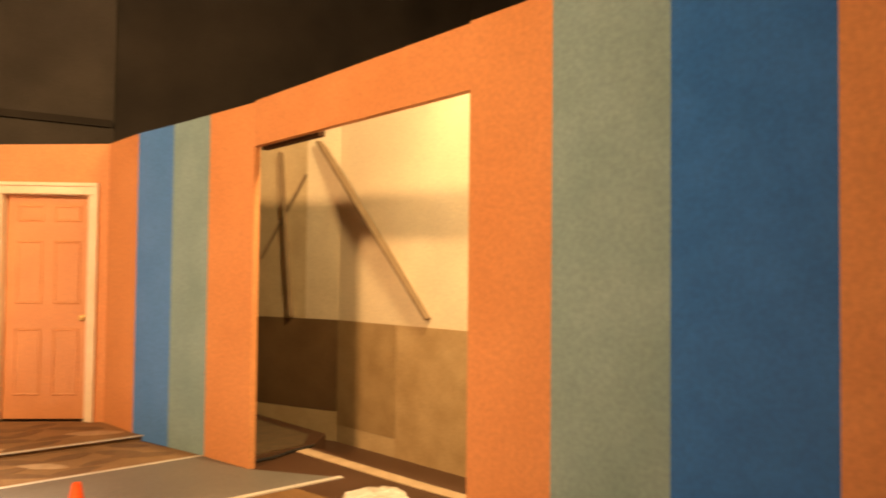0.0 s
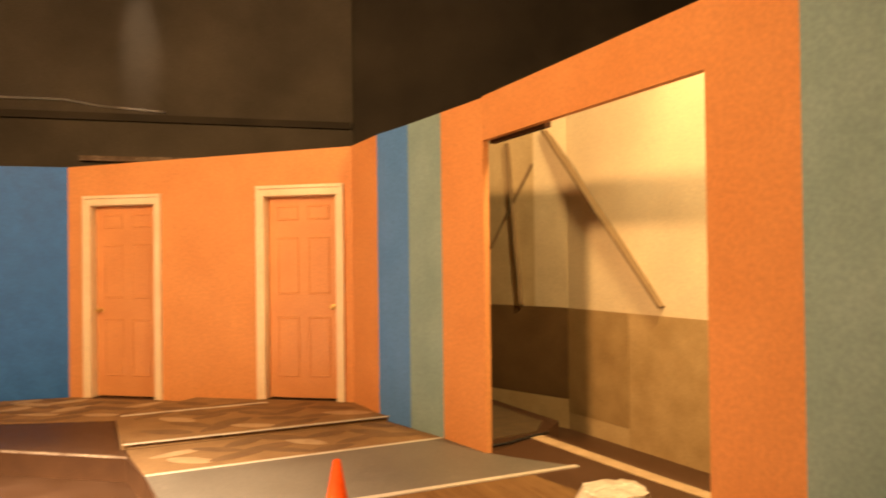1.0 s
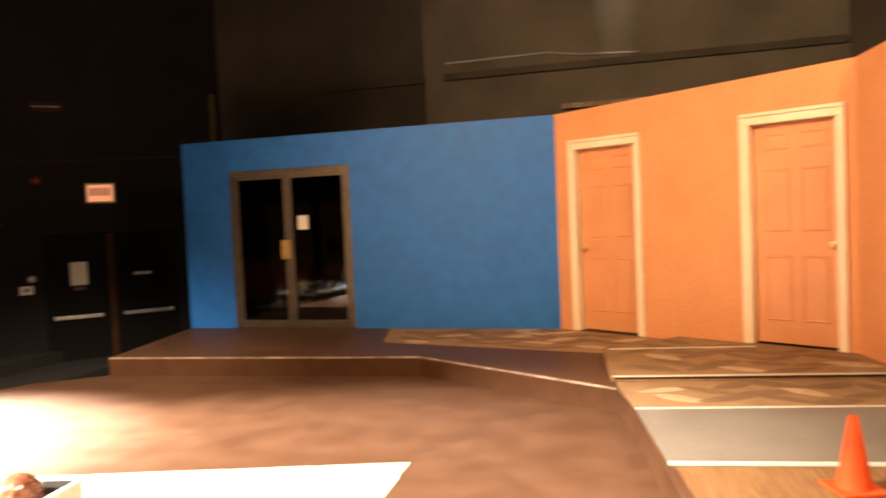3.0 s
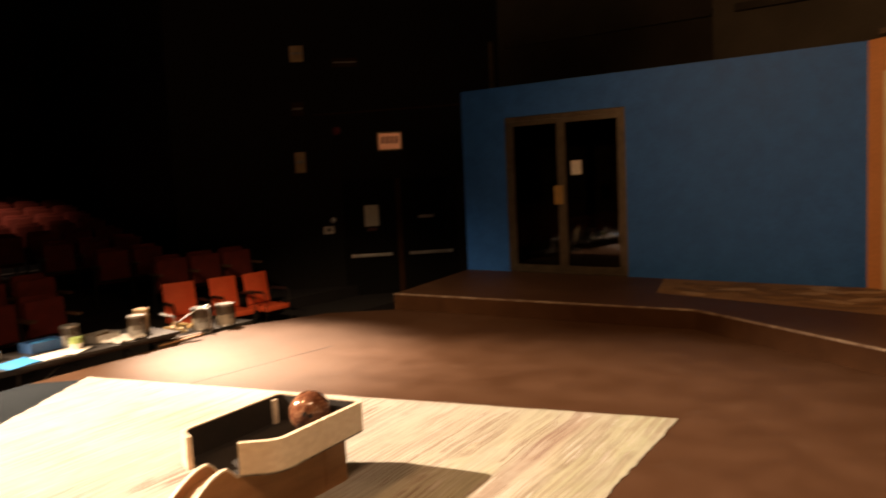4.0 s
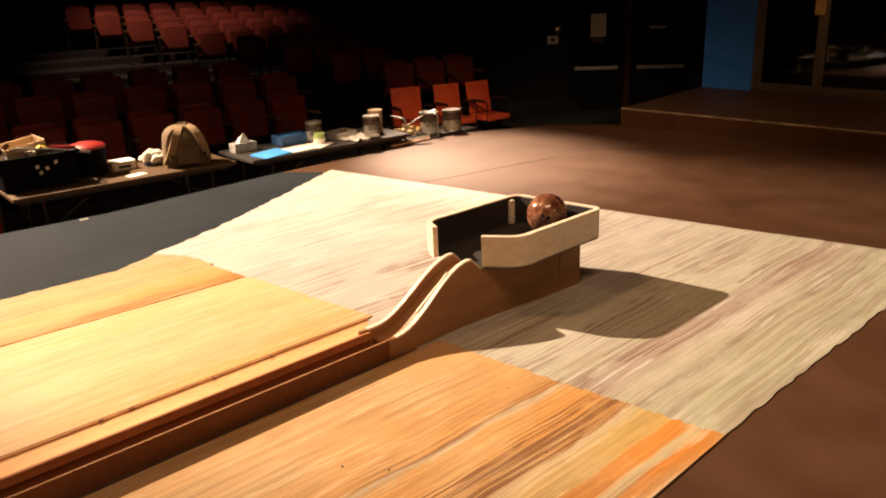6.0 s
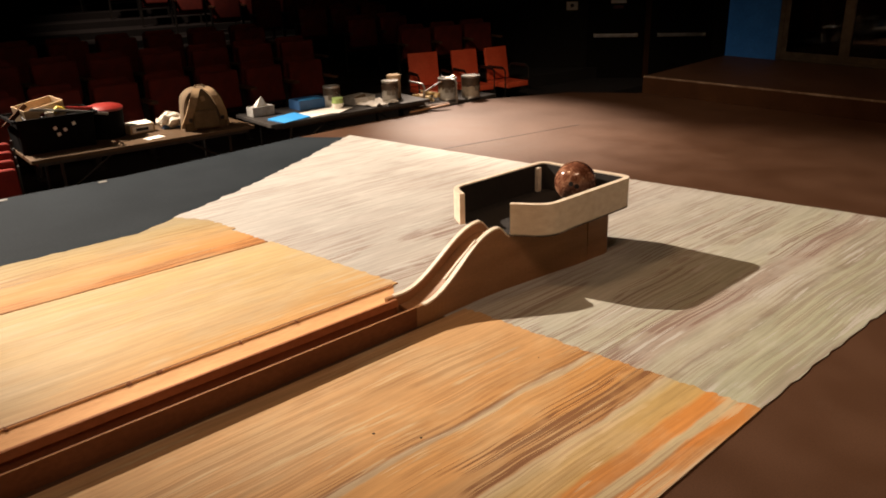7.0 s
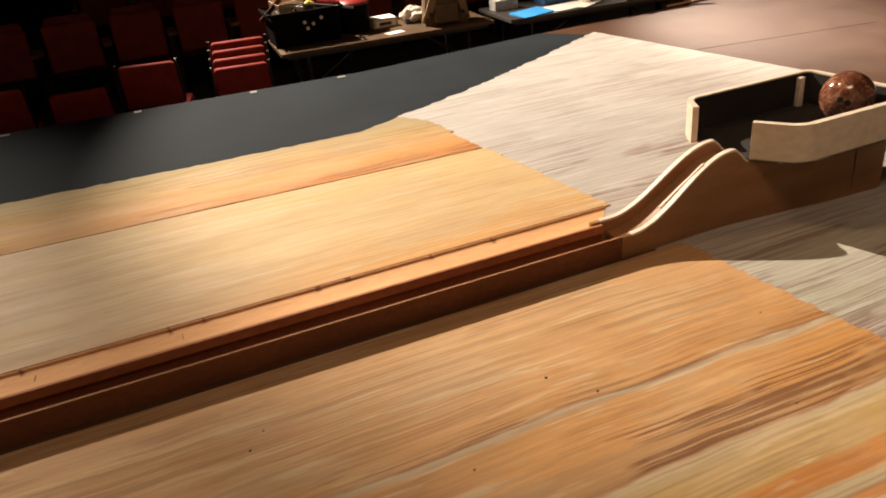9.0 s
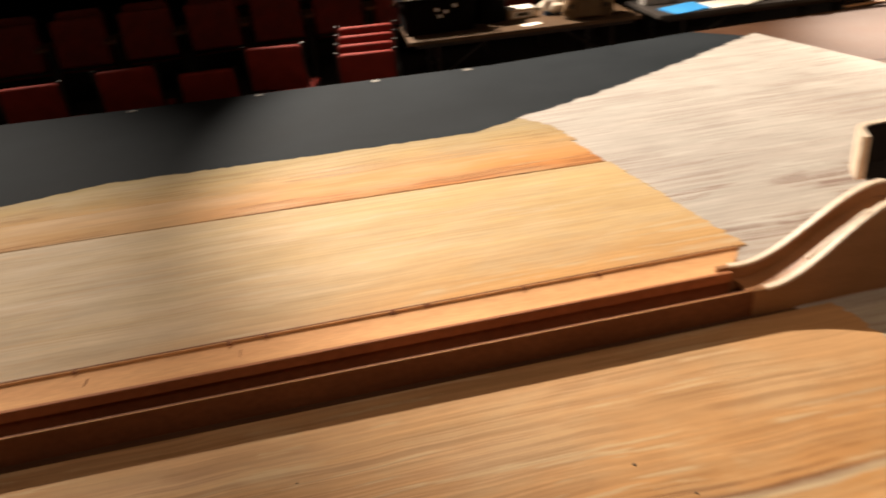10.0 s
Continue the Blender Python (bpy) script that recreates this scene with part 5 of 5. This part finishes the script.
for s_ in (-1, 1):
    pts = [(0.10 + 0.105 * math.sin(math.pi * min(1, k / 11)) ** 0.8, s_ * (0.035 + 0.145 * (k / 12) ** 0.8), 0.352 - 0.33 * (k / 12) ** 1.3) for k in range(13)]
    smooth(part("shoulder_strap", webbing(pts, 0.062, 0.016), M["canvas_strap"], bp, "padded canvas shoulder strap"), 60)
    part("strap_buckle", moved(box(-0.006, 0.006, -0.016, 0.016, -0.016, 0.016, 0.003), pose(0.168, s_ * 0.135, 0.10, 0, 20, 0)), M["black_metal"], bp)
part("grab_loop", tube([(0.03, -0.045, 0.335), (0.04, -0.035, 0.372), (0.04, 0.035, 0.372), (0.03, 0.045, 0.335)], 0.008), M["dark_canvas"], bp)
part("tag", moved(box(-0.002, 0.002, -0.016, 0.016, -0.045, 0.0, 0.001), pose(0.185, -0.02, 0.30, 12, 8, 0)), M["canvas_strap"], bp, "small leather tag")
part("bottom_panel", box(-0.10, 0.10, -0.165, 0.165, 0.0, 0.012, 0.004), M["dark_canvas"], bp)

# things on the dark table
ts = at_table(new("tissue_box"), -6.60, 3.84, 6)
tagged(ts, "white and grey tissue box with a tissue standing out", "tissue box")
M["grey_card"] = surface("grey_card", (0.24, 0.235, 0.215), (0.44, 0.43, 0.40), 14, 0.7, 0.02)
part("carton", box(-0.06, 0.06, -0.115, 0.115, 0, 0.085, 0.003), M["grey_card"], ts)
bm = bmesh.new()
b0 = [bm.verts.new(c) for c in ((-0.03, -0.06, 0.0855), (0.03, -0.055, 0.0855), (0.03, 0.06, 0.0855), (-0.03, 0.055, 0.0855))]
t0 = [bm.verts.new(c) for c in ((-0.012, -0.025, 0.135), (0.016, -0.01, 0.155), (0.004, 0.015, 0.175), (-0.016, 0.03, 0.125))]
for k in range(4):
    bm.faces.new((b0[k], b0[(k + 1) % 4], t0[(k + 1) % 4], t0[k]))
bm.faces.new(t0)
bm.faces.new(b0[::-1])
part("tissue", bm, M["paper"], ts, "white tissue")
fo = at_table(new("folder"), -6.22, 3.95, 14)
tagged(fo, "bright blue folder lying on the table", "folder")
part("cover", box(-0.12, 0.12, -0.155, 0.155, 0, 0.004), M["blue_folder"], fo)
part("flap", moved(box(-0.12, 0.12, -0.155, 0.155, 0, 0.004), pose(0, 0, 0.010, 2, 3, 0)), M["blue_folder"], fo)
sh = at_table(part("paper_sheet", join(box(-0.14, 0.12, -0.20, 0.20, 0, 0.006), moved(box(-0.11, 0.11, -0.15, 0.15, 0, 0.004), pose(0.03, 0.16, 0.007, 0, 0, 24))), M["paper"]), -6.28, 4.30, 10)
tagged(sh, "white paper sheets spread on the table", "paper")
bb = at_table(new("storage_box"), -6.64, 4.36, 5)
tagged(bb, "blue plastic open box", "box")
bm = band(rounded([(-0.10, -0.16), (0.10, -0.16), (0.10, 0.16), (-0.10, 0.16), (-0.10, -0.155)], 0.015), -0.006, 0, 0.09)
part("side_wall", bm, M["blue_plastic"], bb)
part("bottom", box(-0.098, 0.098, -0.158, 0.158, 0, 0.006), M["blue_plastic"], bb)
part("contents", moved(box(-0.06, 0.06, -0.10, 0.10, 0, 0.075, 0.01), pose(0, 0.02, 0.007, 0, 0, 9)), M["blue_folder"], bb)


M["drips"] = surface("dried_brown_paint", (0.035, 0.024, 0.016), (0.075, 0.052, 0.034), 20, 0.4, 0.1)
M["can_tan"] = surface("stained_pail", (0.22, 0.18, 0.13), (0.36, 0.31, 0.24), 12, 0.6, 0.05)


def paint_can(name, x, y, r, h, z, body, label, lid=True, turn=0):
    c = at_table(new(name), x, y, turn, z)
    prof = [(r, 0), (r + 0.002, 0.003), (r, 0.008), (r, h - 0.01), (r + 0.004, h - 0.006), (r + 0.004, h)]
    shell = smooth(part("body", lathe(prof + [(r - 0.008, h), (r - 0.010, h - 0.02)], 28), M["steel"], c), 40)
    smooth(part("paper_label", lathe([(r + 0.0012, 0.02), (r + 0.0012, h - 0.025)], 28), body, shell), 40)
    for a in (0.2, 0.75, 1.3):
        part("print_bar", moved(box(0, 0.002, -0.02, 0.02, 0, 0.05), pose((r + 0.0014) * math.cos(a - 0.9), (r + 0.0014) * math.sin(a - 0.9), h * 0.35, 0, 0, math.degrees(a - 0.9))), M["grey"], shell)
    bm = bmesh.new()
    n_ = 28
    edge = [h * (0.62 - 0.28 * abs(noise.noise(Vector((k * 0.9, x * 7, y * 5))))) for k in range(n_)]
    hi_ = [bm.verts.new(((r + 0.0028) * math.cos(2 * math.pi * k / n_), (r + 0.0028) * math.sin(2 * math.pi * k / n_), h - 0.012)) for k in range(n_)]
    lo_ = [bm.verts.new(((r + 0.0028) * math.cos(2 * math.pi * k / n_), (r + 0.0028) * math.sin(2 * math.pi * k / n_), edge[k])) for k in range(n_)]
    for k in range(n_):
        bm.faces.new((lo_[k], lo_[(k + 1) % n_], hi_[(k + 1) % n_], hi_[k]))
    smooth(part("paint_run", bm, M["drips"], shell, "dark paint run down the side"), 40)
    if lid:
        smooth(part("lid", lathe([(r + 0.001, h + 0.001), (r + 0.001, h + 0.008), (r - 0.015, h + 0.008), (r - 0.018, h + 0.004)], 28), M["steel"], c), 40)
    part("bail", tube([((r + 0.006) * math.cos(a), (r + 0.006) * math.sin(a), h * 0.75 - 0.06 * math.sin(a)) for a in [math.pi * k / 12 for k in range(13)]], 0.0025, 6), M["steel"], c)
    return tagged(c, label, "paint can")


paint_can("paint_can", -6.55, 4.58, 0.083, 0.19, TT, M["grey_card"], "dented steel paint can with drips")
cup = at_table(new("plastic_cup"), -6.33, 4.52)
tagged(cup, "green and white plastic tub", "tub")
smooth(part("body", lathe([(0.045, 0), (0.062, 0.06), (0.062, 0.062)], 24), M["paper"], cup), 40)
smooth(part("green_band", lathe([(0.060, 0.063), (0.052, 0.10), (0.055, 0.112), (0.045, 0.112)], 24), M["green"], cup), 40)
tr = at_table(new("paint_tray"), -6.52, 4.86, 12)
tagged(tr, "grey metal paint tray with a roller", "paint tray")
part("pan", band(rounded([(-0.11, -0.14), (0.11, -0.14), (0.11, 0.14), (-0.11, 0.14), (-0.11, -0.135)], 0.02), -0.005, 0, 0.07), M["steel"], tr)
part("pan_floor", moved(box(-0.105, 0.105, -0.135, 0.135, 0, 0.005), pose(0, 0, 0.01, 3, 0, 0)), M["grey_card"], tr)
part("roller", moved(lathe([(0.022, -0.1), (0.022, 0.1)], 16), pose(0.02, 0, 0.05, 90, 0, 20)), M["canvas"], tr)
rag = bmesh.new()
bmesh.ops.create_grid(rag, x_segments=14, y_segments=14, size=0.16)
for v in rag.verts:
    v.co.z = 0.012 + 0.05 * abs(noise.noise(Vector((v.co.x * 12, v.co.y * 12, 3))))
for f in bmesh.ops.extrude_face_region(rag, geom=rag.faces[:])["geom"]:
    if isinstance(f, bmesh.types.BMVert):
        f.co.z -= 0.008
tagged(at_table(smooth(part("rag", rag, M["paper"]), 60), -6.33, 4.95, 15), "crumpled white drop cloth", "cloth")
paint_can("paint_can", -6.36, 5.14, 0.083, 0.20, TT, M["grey_card"], "steel paint can with a white label and drips")
tub = at_table(new("cardboard_tub"), -6.50, 5.28, 0)
tagged(tub, "round tan cardboard tub", "tub")
smooth(part("body", lathe([(0.07, 0), (0.07, 0.20), (0.075, 0.20), (0.075, 0.235), (0.06, 0.24)], 24), M["card"], tub), 40)

# low crate at the end of the tables with more pails
cr = new("low_bench")
cr.matrix_world = pose(-6.62, 6.02, HOUSE, 0, 0, 3)
tagged(cr, "low dark bench holding paint pails", "bench")
part("top", box(-0.27, 0.27, -0.52, 0.52, 0.58, 0.62, 0.005), M["table_dark"], cr)
for x0 in (-0.23, 0.19):
    for y0 in (-0.48, 0.44):
        part("leg", box(x0, x0 + 0.04, y0, y0 + 0.04, 0, 0.579), M["black_metal"], cr)
BT = HOUSE + 0.62
random.seed(3)
M["offcut"] = surface("yellow_pine", (0.48, 0.34, 0.14), (0.60, 0.44, 0.20), 9, 0.7, 0.1)
pile = new("wood_offcuts")
pile.matrix_world = pose(-6.58, 5.72, BT)
for k in range(16):
    bm = box(-0.02, 0.02, -0.05, 0.05, 0, 0.025, 0.006)
    part("offcut", moved(bm, pose(random.uniform(-.1, .1), random.uniform(-.13, .13), 0.014 + 0.022 * (k // 5), random.uniform(-9, 9), random.uniform(-9, 9), random.uniform(0, 180))), M["offcut"] if k % 3 else M["card"], pile)
tagged(pile, "heap of small yellow and tan wood offcuts", "offcuts")
paint_can("paint_pail", -6.52, 5.98, 0.10, 0.23, BT, M["grey_card"], "large grey paint pail without a lid", False)
paint_can("paint_pail", -6.44, 6.24, 0.10, 0.23, BT, M["can_tan"], "large pale paint pail with a label", True, 40)
br = new("paint_brush")
br.matrix_world = pose(-6.50, 5.78, BT + 0.12)
tagged(br, "paint brush and roller frame lying over the pails", "paint brush")
part("handle", tube([(0.0, -0.10, 0.0), (0.0, 0.05, 0.06), (0.03, 0.20, 0.115)], 0.010), M["dark_wood"], br)
part("ferrule", moved(box(-0.02, 0.02, -0.008, 0.008, 0, 0.06, 0.002), pose(0.03, 0.20, 0.11, -70, 0, 0)), M["steel"], br)
rail = new("clamp_bar")
rail.matrix_world = pose(-6.30, 5.52, 0)
tagged(rail, "bent steel frame standing on the stage edge", "frame")
for y in (0.0, 0.42):
    part("upright", tube([(0, y, BT - 0.02), (0, y, 0.22), (-0.03, y, 0.25), (-0.30, y + 0.02, 0.25)], 0.010), M["steel"], rail)
part("foot_bar", tube([(0, 0, BT - 0.012), (0, 0.42, BT - 0.012)], 0.010), M["steel"], rail)
plk = new("paint_stick")
plk.matrix_world = pose(-6.22, 5.48, 0.035, 6, 0, -28)
tagged(plk, "brown wooden stirring sticks at the stage edge", "stick")
part("stick", box(-0.02, 0.02, -0.24, 0.24, 0, 0.012, 0.002), M["dark_wood"], plk)
part("stick", moved(box(-0.02, 0.02, -0.22, 0.22, 0, 0.012, 0.002), pose(0.07, 0.03, -0.012, 0, 0, 14)), M["ply_side"], plk)

# ---- exit wall ----
EA, EB = Vector((-9.06, 10.06)), Vector((-7.2, 11.95))
ED = (EB - EA).normalized()
EW = pose(EA.x, EA.y, 0, 0, 0, math.degrees(math.atan2(ED.y, ED.x)))


def on_exit_wall(ob):
    ob.matrix_world = EW
    return ob


bm = box(-2.2, 0.50, 0, 0.15, HOUSE, 8)
box(2.45, 3.6, 0, 0.15, HOUSE, 8, bm=bm)
box(0.50, 2.45, 0, 0.15, 1.52, 8, bm=bm)
tagged(on_exit_wall(part("wall_exit", bm, M["house_black"])), "black painted wall round the exit", "wall", kind="structure")
M["black_door"] = surface("black_door_paint", (0.0035, 0.003, 0.0025), (0.006, 0.005, 0.004), 3, 0.8, 0.05, spec=0.12)
xd = on_exit_wall(new("door_4"))
tagged(xd, "closed black double exit door with push bars", "door", kind="structure")
for x0, x1 in ((0.505, 1.40), (1.50, 2.445)):
    lf = part("door_leaf", box(x0, x1, 0.02, 0.065, HOUSE + 0.005, 1.51, 0.003), M["black_door"], xd)
    part("push_bar", box(x0 + 0.10, x1 - 0.10, -0.045, -0.015, 0.20, 0.255, 0.008), M["steel"], lf, "steel push bar")
    for xx in (x0 + 0.10, x1 - 0.14):
        part("bar_mount", box(xx, xx + 0.04, -0.0145, 0.0195, 0.19, 0.265, 0.004), M["black_metal"], lf)
part("mullion", box(1.405, 1.495, 0.0, 0.09, HOUSE, 1.515, 0.004), M["riser"], xd)
part("notice", box(0.86, 1.10, 0.012, 0.0195, 0.72, 1.08), M["paper"], xd, "white paper notice")
part("notice_mark", box(0.90, 1.06, 0.012, 0.0195, 0.64, 0.69), M["dark_bar"], xd)
part("door_handle", box(1.78, 2.04, -0.01, 0.0195, 0.82, 0.87, 0.008), M["steel"], xd, "small steel handle")
ex = on_exit_wall(new("exit_sign"))
tagged(ex, "lit red exit sign over the black doors", "exit sign")
part("housing", box(1.14, 1.56, -0.06, -0.001, 1.98, 2.30, 0.008), M["card"], ex)
part("sign_face", box(1.17, 1.53, -0.066, -0.061, 2.01, 2.27), M["exit"], ex, "glowing orange-red face")
for k in range(4):
    part("letter_bar", box(1.215 + 0.075 * k, 1.255 + 0.075 * k, -0.069, -0.0665, 2.10, 2.22), M["red_plastic"], ex)
for x0, z0, w, h, lab in ((-0.24, 1.68, 0.17, 0.34, "pale paper notice on the black wall"), (-0.24, 2.62, 0.19, 0.22, "faint tan notice on the black wall"), (-0.22, 3.50, 0.22, 0.26, "faint tan notice on the black wall"), (0.46, 3.40, 0.42, 0.14, "pale strip light on the black wall")):
    o = on_exit_wall(new("wall_notice"))
    part("sheet", box(x0, x0 + w, -0.012, -0.001, z0, z0 + h, 0.002), M["card"] if z0 < 2 or z0 > 3.45 else M["riser"], o)
    part("print_bar", box(x0 + 0.02, x0 + w - 0.02, -0.0135, -0.0125, z0 + h * 0.45, z0 + h * 0.6), M["grey_card"], o)
    tagged(o, lab, "notice")
al = on_exit_wall(new("fire_bell"))
tagged(al, "small red round fire bell on the wall", "fire bell")
smooth(part("gong", moved(lathe([(0.07, 0), (0.065, 0.025), (0.03, 0.045), (0.01, 0.05)], 20), pose(0.47, -0.003, 2.35, 90, 0, 0)), M["red_plastic"], al), 50)
sw = on_exit_wall(new("wall_switch"))
tagged(sw, "round steel lock box with a white card", "switch")
smooth(part("dial", moved(lathe([(0.05, 0), (0.05, 0.02), (0.03, 0.03)], 18), pose(0.33, -0.002, 0.86, 90, 0, 0)), M["steel"], sw), 40)
part("card", box(0.16, 0.34, -0.012, -0.002, 0.63, 0.76, 0.004), M["paper"], sw)
part("card_hole", moved(lathe([(0.03, 0), (0.03, 0.002)], 16), pose(0.25, -0.0125, 0.70, 90, 0, 0)), M["cord"], sw)
tagged(on_exit_wall(part("conduit", tube([(0.1, -0.03, 2.62), (3.5, -0.03, 2.75)], 0.015), M["riser"])), "thin painted conduit on the black wall", "conduit")

tagged(part("wall_house", between((-20.0, 10.9), (-10.6, 8.49), 0, math.dist((-20.0, 10.9), (-10.6, 8.49)), 0.0, 0.15, HOUSE, 8), M["house_black"]), "black auditorium side wall", "wall", kind="structure")

# ---- back wall details ----
# the panel's paler black carries the lit middle of the wall
tagged(part("wall_panel", box(-3.1, 2.8, 12.365, 12.397, -0.5, 7.9), M["black_lit"]), "scuffed black back wall panel, paler for the light on it", "wall", kind="structure")
tagged(part("conduit", tube([(-2.75, 12.335, 3.86), (-1.2, 12.335, 3.87), (-0.75, 12.335, 3.80), (0.1, 12.335, 3.745)], 0.016), M["steel"]), "thin steel conduit on the black wall", "conduit")
tagged(part("wall_ledge", box(-2.78, 2.75, 12.30, 12.364, 3.60, 3.70), M["black"]), "black ledge along the back wall", "trim", kind="structure")
tagged(part("wall_ledge", box(-6.6, -3.11, 12.34, 12.399, 3.60, 3.70), M["black"]), "black ledge along the back wall", "trim", kind="structure")
tagged(part("wall_ledge", box(-1.0, 0.45, 12.27, 12.364, 3.03, 3.10), M["worn_edge"]), "brown timber ledge on the back wall", "trim", kind="structure")
pipe = new("wall_duct")
tagged(pipe, "brown vertical pipe on the black back wall", "pipe")
for z0, z1 in ((2.2, 3.05), (3.07, 3.75)):
    part("pipe_length", box(-6.90, -6.81, 12.28, 12.39, z0, z1, 0.02), M["canvas"], pipe)
part("collar", box(-6.92, -6.79, 12.26, 12.3945, 3.052, 3.068), M["black_metal"], pipe)
tagged(part("wall_ring", moved(lathe([(0.07, 0), (0.12, 0.0), (0.12, 0.03), (0.07, 0.03)], 18), pose(-25.98, 12.71, 1.80, 0, 90, 0)), M["steel"]), "small pale metal ring on the dark auditorium wall", "ring")
